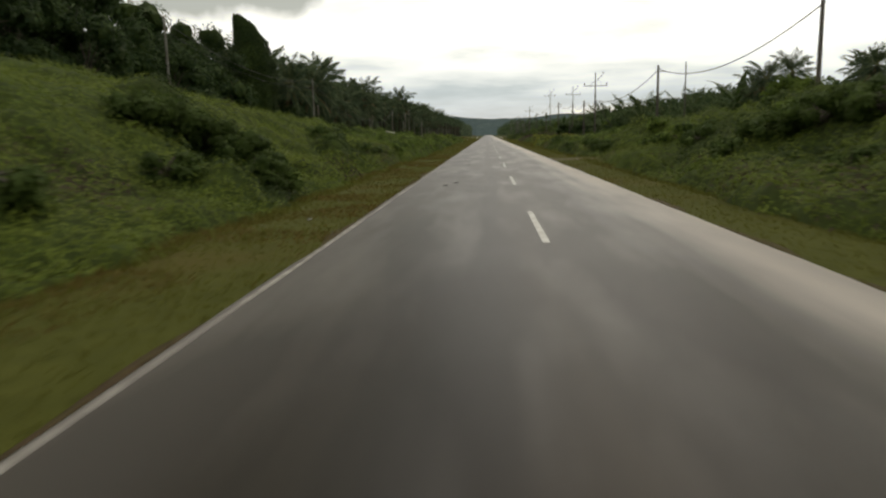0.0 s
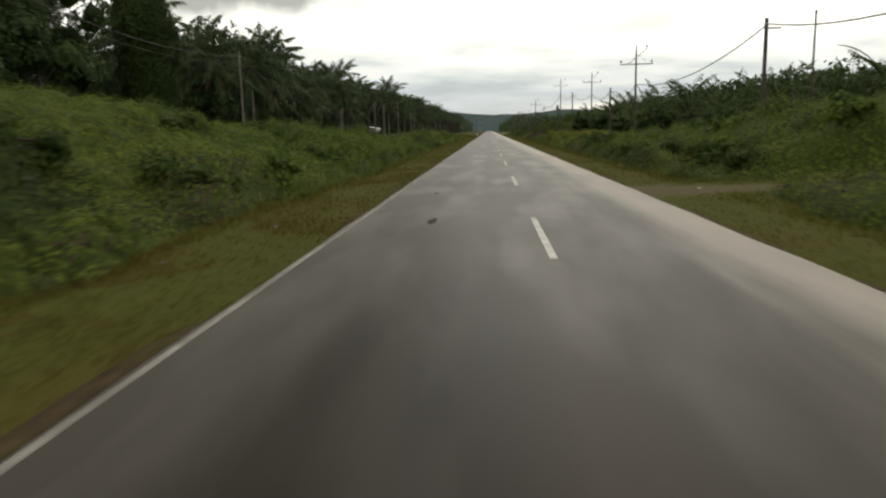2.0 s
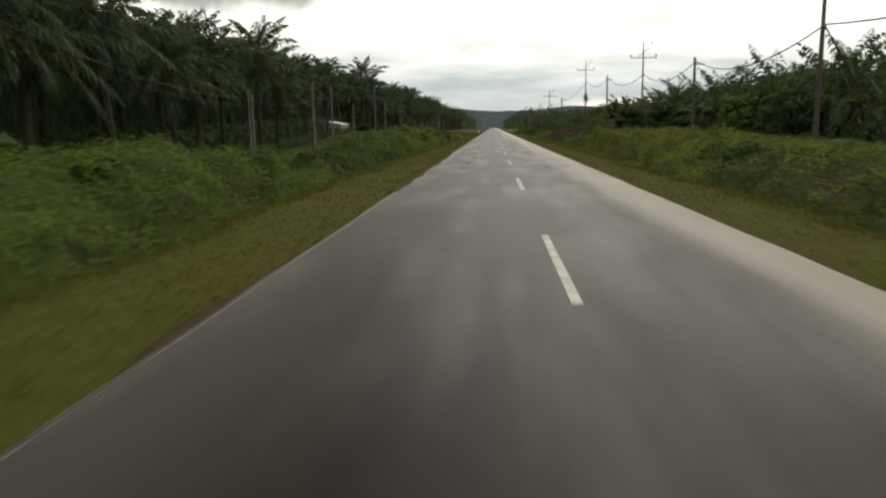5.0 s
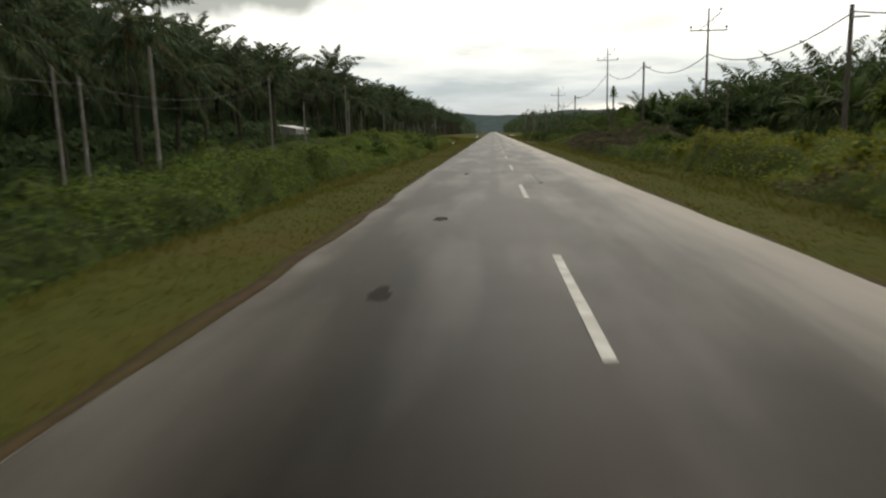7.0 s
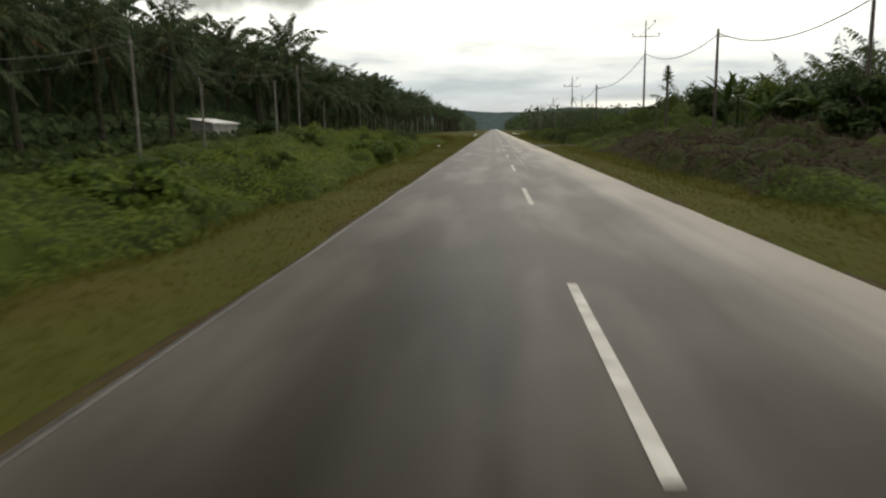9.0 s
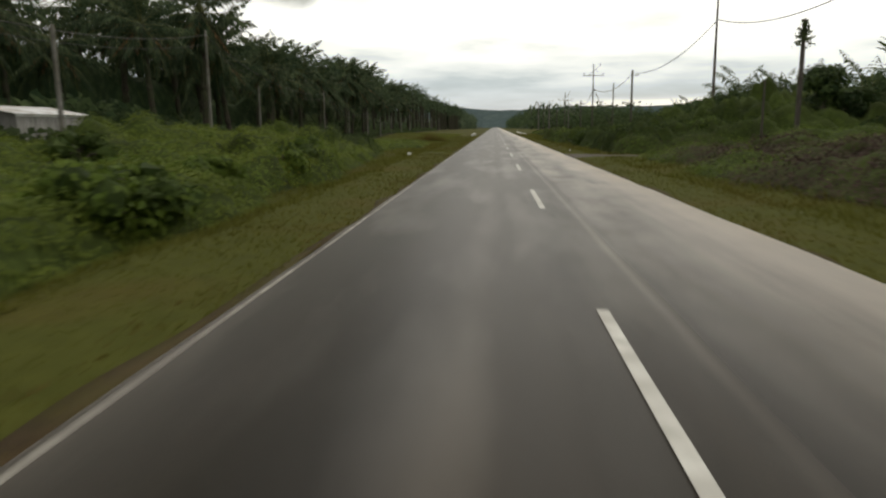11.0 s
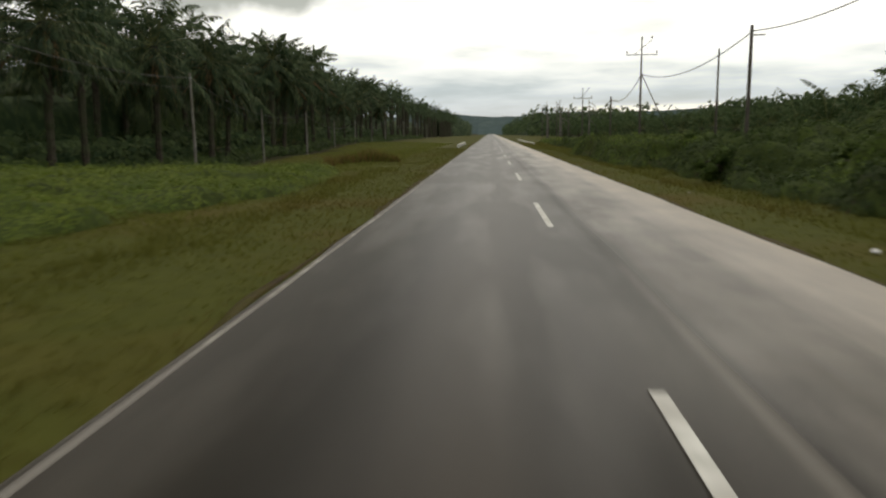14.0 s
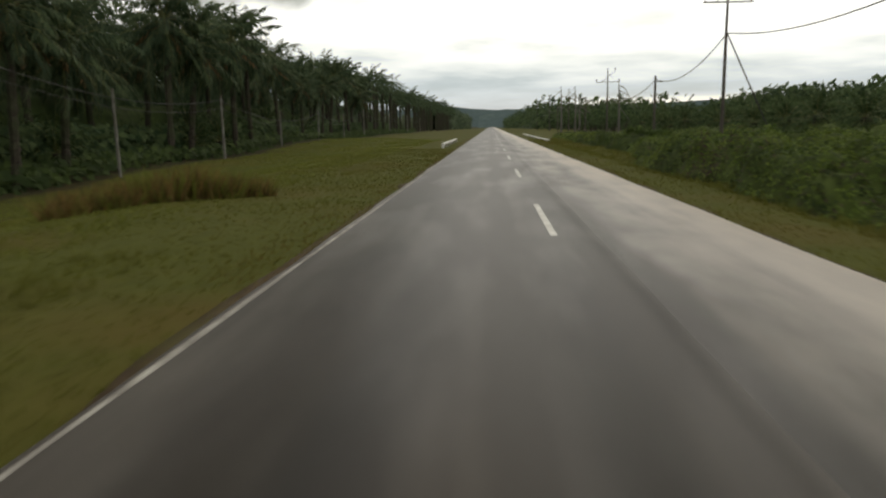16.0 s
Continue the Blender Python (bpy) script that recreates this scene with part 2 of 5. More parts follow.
        # water lies along the other edge too, over one stretch; its reflection is put into the base colour
        pool = []
        for axis, lo, hi, back in ((0, -3.2, -2.8, True), (1, 92, 100, False), (1, 113, 122, True)):
            mr = n.new("ShaderNodeMapRange")
            mr.interpolation_type = "SMOOTHSTEP"
            l.new(m("ADD", sp.outputs[axis], m("MULTIPLY", m("SUBTRACT", nm.outputs[0], 0.5), 0.6)), mr.inputs[0])
            mr.inputs[1].default_value, mr.inputs[2].default_value = lo, hi
            mr.inputs[3].default_value, mr.inputs[4].default_value = (1, 0) if back else (0, 1)
            pool.append(mr.outputs[0])
        pool = m("MULTIPLY", m("MULTIPLY", pool[0], m("MULTIPLY", pool[1], pool[2])), m("MAXIMUM", m("MULTIPLY_ADD", blotch.outputs[0], 3.0, -0.9), 0.0))
        l.new(mix_node(n, l, m("MULTIPLY", pool, 0.4), p.inputs["Base Color"].links[0].from_socket, (0.070, 0.062, 0.053)), p.inputs["Base Color"])
        l.new(m("ADD", p.inputs["Sheen Weight"].links[0].from_socket, m("MULTIPLY", pool, 0.25)), p.inputs["Sheen Weight"])
    return mt


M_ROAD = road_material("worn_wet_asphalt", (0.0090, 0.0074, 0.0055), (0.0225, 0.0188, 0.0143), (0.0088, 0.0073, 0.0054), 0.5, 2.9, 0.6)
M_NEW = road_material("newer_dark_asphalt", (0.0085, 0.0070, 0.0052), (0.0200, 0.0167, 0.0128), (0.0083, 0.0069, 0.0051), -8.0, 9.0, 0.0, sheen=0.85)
M_PATCH = material("bitumen_patch", (0.008, 0.0069, 0.0055), (0.017, 0.0146, 0.0115), 7, 0.65, 0.06, 0.3, 60, big=(0.011, 0.0094, 0.0074), big_scale=3.0)
M_PAINT = material("worn_white_road_paint", (0.34, 0.34, 0.31), (0.62, 0.62, 0.58), 5, 0.65, 0.2, big=(0.36, 0.35, 0.32), big_scale=1.6)
M_EDGE = material("faded_white_edge_paint", (0.11, 0.10, 0.085), (0.34, 0.33, 0.29), 3.0, 0.7, 0.2, big=(0.14, 0.13, 0.115), big_scale=0.5)
M_DEADWOOD = material("weathered_dead_wood", (0.06, 0.055, 0.048), (0.16, 0.15, 0.135), 5, 0.9, 0.2, 0.4, stretch=(3, 3, 0.5))
M_OLD = material("ghost_of_old_paint", (0.022, 0.020, 0.017), (0.085, 0.079, 0.069), 4, 0.42, 0.25, big=(0.030, 0.027, 0.022), big_scale=1.0)
M_GHOST = material("pale_ghost_of_paint", (0.024, 0.0215, 0.018), (0.070, 0.064, 0.055), 5, 0.42, 0.25, big=(0.028, 0.025, 0.021), big_scale=1.4)
M_SOIL = material("damp_brown_soil", (0.030, 0.021, 0.012), (0.070, 0.047, 0.026), 5, 0.95, 0.1, 0.5, 30, big=(0.052, 0.044, 0.015), big_scale=0.7)
M_GROUND = material("grassy_earth", (0.042, 0.047, 0.010), (0.058, 0.062, 0.0135), 3.0, 0.95, 0.05, 0.10, 40, big=(0.066, 0.050, 0.0135), big_scale=0.22, big_at=(0.50, 0.74))


def shaded_litter_ground():
    """Leaf litter takes over from grass below the palms, its colour darkened for the shade there."""
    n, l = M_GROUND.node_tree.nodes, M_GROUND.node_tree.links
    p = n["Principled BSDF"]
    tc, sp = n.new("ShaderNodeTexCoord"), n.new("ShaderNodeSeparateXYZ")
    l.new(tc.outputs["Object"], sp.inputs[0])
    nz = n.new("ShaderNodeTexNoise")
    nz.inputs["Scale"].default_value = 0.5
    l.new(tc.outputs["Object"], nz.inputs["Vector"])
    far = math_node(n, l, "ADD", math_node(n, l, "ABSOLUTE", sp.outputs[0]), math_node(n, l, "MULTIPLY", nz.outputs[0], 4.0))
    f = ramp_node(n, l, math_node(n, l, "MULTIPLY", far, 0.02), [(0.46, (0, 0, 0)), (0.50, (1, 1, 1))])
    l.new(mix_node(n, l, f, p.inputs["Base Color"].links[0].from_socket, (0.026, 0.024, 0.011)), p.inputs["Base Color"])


shaded_litter_ground()
M_TRACK = material("wet_gravel_track", (0.034, 0.029, 0.023), (0.070, 0.061, 0.048), 6, 0.8, 0.15, 0.6, 30, big=(0.045, 0.036, 0.025), big_scale=0.8)
M_MUD = material("muddy_grass_track", (0.048, 0.038, 0.019), (0.090, 0.070, 0.039), 4, 0.9, 0.1, 0.5, 25, big=(0.066, 0.058, 0.019), big_scale=0.9)
# sheet under the leaves; the shade of the gaps is in its colour
M_BASE = material("shade_dark_undergrowth", (0.030, 0.047, 0.011), (0.058, 0.081, 0.018), 2.5, 0.95, 0.1, 0.5, 9, big=(0.028, 0.040, 0.010), big_scale=0.5)
M_GRASS = leaf_material("mown_verge_grass", (0.092, 0.096, 0.020), (0.112, 0.114, 0.025), 0.10, big=(0.112, 0.086, 0.024), big_scale=0.16, spec=0.12, rough=0.75, big_at=(0.50, 0.78))
M_RUST = leaf_material("rusty_verge_grass", (0.096, 0.070, 0.020), (0.130, 0.095, 0.028), 0.2, big=(0.110, 0.098, 0.024), big_scale=0.4, spec=0.12, rough=0.75, big_at=(0.5, 0.7))
M_SCRAP = material("dull_grey_plastic_scrap", (0.16, 0.16, 0.155), (0.30, 0.30, 0.29), 9, 0.5, 0.4, 0.5, 30)
M_LAWN = leaf_material("lush_verge_grass", (0.100, 0.116, 0.023), (0.142, 0.158, 0.034), 0.3, big=(0.150, 0.130, 0.034), big_scale=0.12, spec=0.12, rough=0.75, big_at=(0.54, 0.78))
M_DRY = leaf_material("tall_rusty_grass", (0.075, 0.055, 0.018), (0.19, 0.125, 0.045), 0.6, spec=0.15, rough=0.75)
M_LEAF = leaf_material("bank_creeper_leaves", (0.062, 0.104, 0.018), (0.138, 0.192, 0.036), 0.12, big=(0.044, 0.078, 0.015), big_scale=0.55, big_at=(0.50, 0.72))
M_LIME = leaf_material("yellow_green_shrub_leaves", (0.108, 0.122, 0.015), (0.215, 0.222, 0.034), 0.35, big=(0.080, 0.100, 0.016), big_scale=0.6, big_at=(0.52, 0.72))
M_SEDGE = leaf_material("tall_bank_grass", (0.076, 0.106, 0.018), (0.142, 0.180, 0.033), 0.15, big=(0.062, 0.092, 0.017), big_scale=0.4, spec=0.08, rough=0.7, big_at=(0.50, 0.70))
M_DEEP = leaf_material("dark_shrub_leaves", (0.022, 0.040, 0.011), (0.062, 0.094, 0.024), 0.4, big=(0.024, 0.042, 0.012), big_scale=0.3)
M_SHRUB = leaf_material("dull_green_shrub_leaves", (0.034, 0.060, 0.014), (0.088, 0.130, 0.030), 0.3, big=(0.034, 0.056, 0.014), big_scale=0.6)
M_DEAD = leaf_material("withered_brown_shrubs", (0.028, 0.0185, 0.0145), (0.074, 0.047, 0.039), 0.6, spec=0.1, rough=0.85, glow=0.15)
M_PALM = leaf_material("oil_palm_leaflets", (0.026, 0.047, 0.024), (0.098, 0.132, 0.064), 0.45, big=(0.031, 0.054, 0.027), big_scale=0.4, spec=0.10, rough=0.65, glow=0.28)
M_YOUNG = leaf_material("young_palm_leaflets", (0.021, 0.042, 0.017), (0.068, 0.100, 0.039), 0.5, spec=0.08, rough=0.7, glow=0.25)
M_RACHIS = material("palm_leaf_stalks", (0.06, 0.075, 0.02), (0.14, 0.15, 0.05), 3, 0.6, 0.3)
M_BROWNFROND = leaf_material("dead_hanging_palm_leaves", (0.085, 0.052, 0.024), (0.22, 0.135, 0.062), 0.7, spec=0.1, rough=0.85, glow=0.15)
M_TRUNK = material("rough_palm_trunk", (0.022, 0.018, 0.013), (0.070, 0.060, 0.046), 5, 0.95, 0.15, 0.9, 9, big=(0.040, 0.048, 0.024), big_scale=1.1)
M_BARK = material("tree_bark", (0.045, 0.038, 0.03), (0.12, 0.105, 0.085), 6, 0.95, 0.15, 0.8, 12)
M_JUNGLE = leaf_material("jungle_tree_leaves", (0.018, 0.038, 0.013), (0.060, 0.095, 0.030), 0.6, big=(0.021, 0.041, 0.014), big_scale=0.3)
M_BANANA = leaf_material("banana_leaves", (0.016, 0.036, 0.010), (0.050, 0.080, 0.022), 0.6, spec=0.10, rough=0.65)
M_CONCRETE = material("weathered_concrete_pole", (0.11, 0.107, 0.095), (0.23, 0.222, 0.20), 4, 0.85, 0.25, 0.3, 25, big=(0.12, 0.11, 0.085), big_scale=0.7)
M_WOODPOLE = material("tarred_timber_pole", (0.045, 0.038, 0.032), (0.105, 0.092, 0.080), 5, 0.9, 0.2, 0.4, stretch=(4, 4, 0.4))
M_STEEL = material("galvanised_steel_arm", (0.14, 0.14, 0.14), (0.26, 0.26, 0.26), 6, 0.5, 0.5, metal=0.6)
M_GLAZE = material("brown_glazed_porcelain", (0.05, 0.03, 0.02), (0.09, 0.05, 0.035), 5, 0.2, 0.6)
M_CABLE = material("black_cable_sheath", (0.016, 0.016, 0.016), (0.03, 0.03, 0.03), 8, 0.6, 0.3)
M_ROOF = material("pale_corrugated_zinc", (0.60, 0.61, 0.62), (0.80, 0.81, 0.82), 2, 0.5, 0.4, metal=0.1, big=(0.50, 0.47, 0.44), big_scale=0.8)
M_BOARD = material("grey_weathered_boards", (0.17, 0.165, 0.155), (0.33, 0.32, 0.30), 5, 0.9, 0.2, 0.4, stretch=(4, 4, 0.5), objrand=0.3)
M_WHITE = material("whitewashed_concrete", (0.62, 0.62, 0.60), (0.82, 0.82, 0.80), 4, 0.8, 0.25, 0.2, 20, big=(0.50, 0.48, 0.44), big_scale=1.2)
M_PLASTIC = material("crumpled_white_plastic", (0.55, 0.55, 0.55), (0.82, 0.82, 0.82), 9, 0.35, 0.5, 0.5, 30)
# the hills carry the blue-grey of distance haze in their base colour
M_HILL = material("hazy_blue_forest", (0.045, 0.068, 0.066), (0.085, 0.112, 0.108), 0.05, 1.0, 0.0, big=(0.058, 0.082, 0.084), big_scale=0.012)


# ---- building helpers ----
def mesh_object(name, verts, faces, mat, parent=None, label="", smooth=False):
    """A mesh object from arrays; faces all have the same number of corners, or are a list."""
    me = bpy.data.meshes.new(name)
    if isinstance(faces, np.ndarray):
        k = faces.shape[1]
        me.vertices.add(len(verts))
        me.vertices.foreach_set("co", np.asarray(verts, np.float32).ravel())
        me.loops.add(faces.size)
        me.loops.foreach_set("vertex_index", faces.astype(np.int32).ravel())
        me.polygons.add(len(faces))
        me.polygons.foreach_set("loop_start", np.arange(0, faces.size, k, dtype=np.int32))
        me.update(calc_edges=True)
    else:
        me.from_pydata([tuple(v) for v in verts], [], faces)
    if smooth:
        me.polygons.foreach_set("use_smooth", np.ones(len(me.polygons), bool))
    me.materials.append(mat)
    ob = new(name, me)
    if parent:
        ob.parent = parent
    if label:
        tagged(ob, label)
    return ob


def part(name, bm, mat, parent=None, label="", smooth=False):
    me = bpy.data.meshes.new(name)
    bm.to_mesh(me)
    bm.free()
    if smooth:
        for p in me.polygons:
            p.use_smooth = True
    me.materials.append(mat)
    ob = new(name, me)
    if parent:
        ob.parent = parent
    if label:
        tagged(ob, label)
    return ob


def thing(name, m, label, category, group=""):
    ob = new(name)
    ob.empty_display_size = 0.3
    ob.matrix_world = m
    return tagged(ob, label, category, group)


def tube(bm, points, radii, sides=8, cap=True):
    """A round tube along points."""
    rings = []
    pts = [Vector(p) for p in points]
    for i, p in enumerate(pts):
        d = (pts[min(i + 1, len(pts) - 1)] - pts[max(i - 1, 0)]).normalized()
        side = d.cross(Vector((0, 0, 1)))
        side = side.normalized() if side.length > 0.05 else Vector((1, 0, 0))
        up = side.cross(d)
        r = radii[i] if isinstance(radii, (list, tuple)) else radii
        rings.append([bm.verts.new(p + (side * math.cos(a) + up * math.sin(a)) * r) for a in (2 * math.pi * k / sides for k in range(sides))])
    for a, b in zip(rings, rings[1:]):
        for k in range(sides):
            bm.faces.new((a[k], a[(k + 1) % sides], b[(k + 1) % sides], b[k]))
    if cap:
        bm.faces.new(rings[0][::-1])
        bm.faces.new(rings[-1])


def box(bm, x0, x1, y0, y1, z0, z1):
    v = [bm.verts.new((x, y, z)) for z in (z0, z1) for y in (y0, y1) for x in (x0, x1)]
    for f in ((0, 2, 3, 1), (4, 5, 7, 6), (0, 1, 5, 4), (2, 6, 7, 3), (0, 4, 6, 2), (1, 3, 7, 5)):
        bm.faces.new([v[i] for i in f])


RNG = np.random.default_rng(7)


def value_noise(x, y, scale, seed=0):
    """Smooth random field, 0 to 1."""
    r = np.random.default_rng(seed).random((256, 256))
    u, v = np.asarray(x) / scale, np.asarray(y) / scale
    i, j = np.floor(u).astype(int), np.floor(v).astype(int)
    fu, fv = u - i, v - j
    fu, fv = fu * fu * (3 - 2 * fu), fv * fv * (3 - 2 * fv)
    g = lambda a, b: r[a % 256, b % 256]
    return (g(i, j) * (1 - fu) + g(i + 1, j) * fu) * (1 - fv) + (g(i, j + 1) * (1 - fu) + g(i + 1, j + 1) * fu) * fv


def smooth(a, b, x):
    t = np.clip((np.asarray(x, float) - a) / (b - a), 0, 1)
    return t * t * (3 - 2 * t)


# height of the cut banks beside the road, along y
LEFT_Y = (-30, 0, 30, 42, 56, 66, 75, 86, 93, 98, 105, 112, 118, 126, 137, 148, 157, 164, 172, 180, 192, 204, 211, 218, 227, 239, 252, 265, 285, 300, 500)
LEFT_Z = (4.9, 4.8, 4.4, 3.4, 2.3, 1.55, 1.2, 0.5, -0.3, -1.1, -2.0, -2.2, -1.8, -1.2, -0.7, -0.4, 0.0, 0.6, 0.7, 0.9, 1.2, 0.45, -0.15, -0.75, -1.0, -1.0, -0.8, -0.6, 0.0, 0.2, 0.0)
RIGHT_Y = (-30, 0, 27, 38, 50, 58, 66, 74, 91, 118, 135, 156, 175, 193, 211, 218, 251, 300, 500)
RIGHT_Z = (3.0, 3.0, 2.2, 1.75, 1.65, 1.65, 1.0, 0.5, -0.1, 0.1, 0.2, 0.5, 0.6, 1.1, 0.7, 0.3, 0.1, 0.0, 0.0)


def ground(x, y):
    x, y = np.asarray(x, float), np.asarray(y, float)
    z = np.full(np.broadcast(x, y).shape, -0.06)
    lz = np.interp(y, LEFT_Y, LEFT_Z)
    z = z + lz * np.where(lz > 0, smooth(7.5, 21.0, -x) * 0.5 + smooth(6.5, 13.0, -x) * 0.5, smooth(8, 17, -x))
    z = z + np.interp(y, RIGHT_Y, RIGHT_Z) * smooth(6.0, 12.0, x)
    z = z - 0.22 * np.exp(-((x + 6.5) / 0.5) ** 2) * (1 - smooth(166, 176, y)) - 0.12 * np.exp(-((x - 5.4) / 0.5) ** 2)
    off = smooth(3.6, 6, np.abs(x))
    z = z + off * (value_noise(x, y, 2.7, 3) - 0.5) * 0.16 + smooth(9, 20, np.abs(x)) * (value_noise(x, y, 14, 4) - 0.5) * 0.5
    # dirt side tracks leave the road nearly level
    for ty in (46.0, 180.8):
        k = (1 - smooth(2.2, 4.5, np.abs(y - ty))) * smooth(3, 5, x) * (1 - smooth(10, 16, x))
        z = z * (1 - k) + k * -0.03
    # rolling country far away
    far = smooth(300, 1500, np.hypot(x, y - 120))
    return z - far * 3.0


def build_ground():
    xs = np.unique(np.concatenate([np.arange(-26, 26.1, 0.5), np.arange(-64, 64.1, 2), np.array([-3.9, -3.55, -3.45, 2.95, 3.05, 3.4]), np.array([-5200, -2600, -1200, -600, -300, -150, -95, 95, 150, 300, 600, 1200, 2600, 5200])]))
    ys = np.unique(np.concatenate([np.arange(-10, 300, 0.8), np.arange(300, 520, 5), np.array([-4200, -1500, -500, -150, -60, -25, 560, 620, 700, 820, 1000, 1300, 1800, 2600, 3600, 4600])]))
    gx, gy = np.meshgrid(xs, ys, indexing="ij")
    v = np.stack([gx, gy, ground(gx, gy)], -1).reshape(-1, 3)
    nx, ny = len(xs), len(ys)
    i = (np.arange(nx - 1)[:, None] * ny + np.arange(ny - 1)).ravel()
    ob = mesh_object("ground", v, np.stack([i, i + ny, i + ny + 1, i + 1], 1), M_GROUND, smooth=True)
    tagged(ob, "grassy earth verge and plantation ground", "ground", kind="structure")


build_ground()


# ---- the road ----
def strip(name, mat, x0, x1, y0, y1, z0, z1, label, category="road", kind="structure", step=6.0, wobble=0.0, parent=None, seed=0):
    """A thin slab along the road with slightly uneven sides."""
    ys = np.arange(y0, y1 + step * 0.5, step)
    ys[-1] = y1
    w = lambda s: (value_noise(ys * 0 + s, ys, 1.7, 20 + seed) - 0.5) * 2 * wobble
    a, b = x0 + w(0.3), x1 + w(40.7)
    n = len(ys)
    rows = [np.stack([c, ys, np.full(n, z)], 1) for c, z in ((a, z0), (a, z1), (b, z1), (b, z0))]
    i = np.arange(n - 1)
    f = [np.stack([k * n + i, k * n + i + 1, (k + 1) * n + i + 1, (k + 1) * n + i], 1) for k in range(3)]
    f = np.concatenate(f)
    ends = np.array([[0, n, 2 * n, 3 * n], [4 * n - 1, 3 * n - 1, 2 * n - 1, n - 1]])
    ob = mesh_object(name, np.concatenate(rows), np.concatenate([f, ends]), mat, parent)
    if not parent:
        tagged(ob, label, category, kind=kind)
    return ob


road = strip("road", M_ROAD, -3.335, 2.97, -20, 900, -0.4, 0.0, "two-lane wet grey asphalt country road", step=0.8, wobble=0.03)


def overlay():
    """Newer asphalt over one lane; it ends at a straight joint."""
    ys = np.arange(138, 900, 1.5)
    n = len(ys)
    right = 0.61 + (value_noise(ys * 0 + 40.7, ys, 1.9, 23) - 0.5) * 0.08
    left = np.full(n, -3.318)
    rows = [np.stack([c, ys, np.full(n, z)], 1) for c, z in ((left, -0.004), (left, 0.004), (right, 0.004), (right, -0.004))]
    i = np.arange(n - 1)
    f = np.concatenate([np.stack([k * n + i, k * n + i + 1, (k + 1) * n + i + 1, (k + 1) * n + i], 1) for k in range(3)])
    tagged(mesh_object("road_overlay", np.concatenate(rows), f, M_NEW), "newer dark asphalt laid over one lane", "road", kind="structure")


overlay()


def slab_poly(bm, pts, z0, z1):
    lo = [bm.verts.new((x, y, z0)) for x, y in pts]
    hi = [bm.verts.new((x, y, z1)) for x, y in pts]
    bm.faces.new(hi)
    n = len(pts)
    for k in range(n):
        bm.faces.new((lo[k], lo[(k + 1) % n], hi[(k + 1) % n], hi[k]))


def dash(y, z):
    bm = bmesh.new()
    slab_poly(bm, [(-0.060, 0), (0.046, 0.01), (0.049, 1.4), (0.045, 2.9), (0.047, 4.22), (-0.058, 4.23), (-0.062, 2.2)], -0.001, 0.004)
    ob = part("centre_line_dash", bm, M_PAINT)
    return tagged(ob, "white painted centre line dash on the asphalt", "road marking", "centre line dashes", "structure")


first_dash = dash(0, 0)
first_dash.matrix_world = pose(0, -12, 0.002)
for k in range(0, 60):
    copy_thing(first_dash, pose(0, 12 * k, 0.002 if 12 * k < 134 else 0.006))
old_dash = tagged(strip("old_line_dash", M_GHOST, 0.60, 0.72, 112.6, 118.1, 0.0, 0.0012, "", step=0.5, wobble=0.01), "ghost of an older worn centre line dash", "road marking", kind="structure")
strip("edge_line", M_EDGE, -3.31, -3.23, -20, 66, 0.0, 0.004, "worn white painted edge line", "road marking", step=0.5, wobble=0.012, seed=5)
strip("edge_line", M_OLD, -3.33, -3.27, 66, 136, 0.0, 0.004, "almost worn away edge line", "road marking", step=0.5, wobble=0.02, seed=8)
strip("edge_line", M_EDGE, -3.285, -3.22, 136, 900, 0.003, 0.008, "worn white painted edge line", "road marking", step=0.5, wobble=0.012, seed=6)




for x0, x1, seed in ((-3.50, -3.33, 41), (2.96, 3.12, 42)):
    strip("verge_soil", M_SOIL, x0, x1, -20, 300, -0.2, -0.045, "damp brown soil between the asphalt and the grass", "soil", step=0.3, wobble=0.15, seed=seed)
strip("verge_soil", M_SOIL, -3.45, -3.24, 84, 109, -0.2, 0.006, "damp brown soil washed over the edge of the asphalt", "soil", step=0.3, wobble=0.06, seed=43)


def patch(x, y, sx, sy, seed):
    r = random.Random(seed)
    bm = bmesh.new()
    pts = []
    for k in range(30):
        a = 2 * math.pi * k / 30
        q = 0.85 + 0.55 * noise.noise(Vector((1.6 * math.cos(a), 1.6 * math.sin(a), seed * 3.1))) + r.uniform(-0.06, 0.06)
        pts.append((math.cos(a) * sx * q, math.sin(a) * sy * q))
    slab_poly(bm, pts, -0.002, 0.0015)
    ob = part("asphalt_patch", bm, M_PATCH)
    ob.matrix_world = pose(x, y, 0.0)
    tagged(ob, "dark bitumen repair patch on the road", "road patch", "road patches", "structure")


for k, (x, y, sx, sy) in enumerate(((-1.9, 25.3, 0.35, 0.45), (-2.2, 24.2, 0.3, 0.5), (-1.86, 40, 0.28, 0.7), (-2.2, 45.8, 0.2, 0.3), (1.42, 94.5, 0.2, 0.5), (-1.95, 93.8, 0.25, 0.6), (-1.95, 98.1, 0.25, 0.5), (-1.78, 104.2, 0.28, 0.5), (-1.8, 118, 0.16, 0.8))):
    patch(x, y, sx * (0.4 if y < 50 else 0.6), sy * 0.6, k)


TRACKS = {46.0: (1.2, 1.3, 1.3, M_MUD), 180.8: (0.75, 1.5, 4.6, M_TRACK)}


def track_span(x, ty):
    """The two sides of a side track, flaring out where it meets the road."""
    half, near, far, _ = TRACKS[ty]
    mid = ty + 0.09 * (x - 3)
    return mid - half - near * np.exp(-(x - 3) / 1.6), mid + half + far * np.exp(-((x - 3) / 1.8) ** 2)


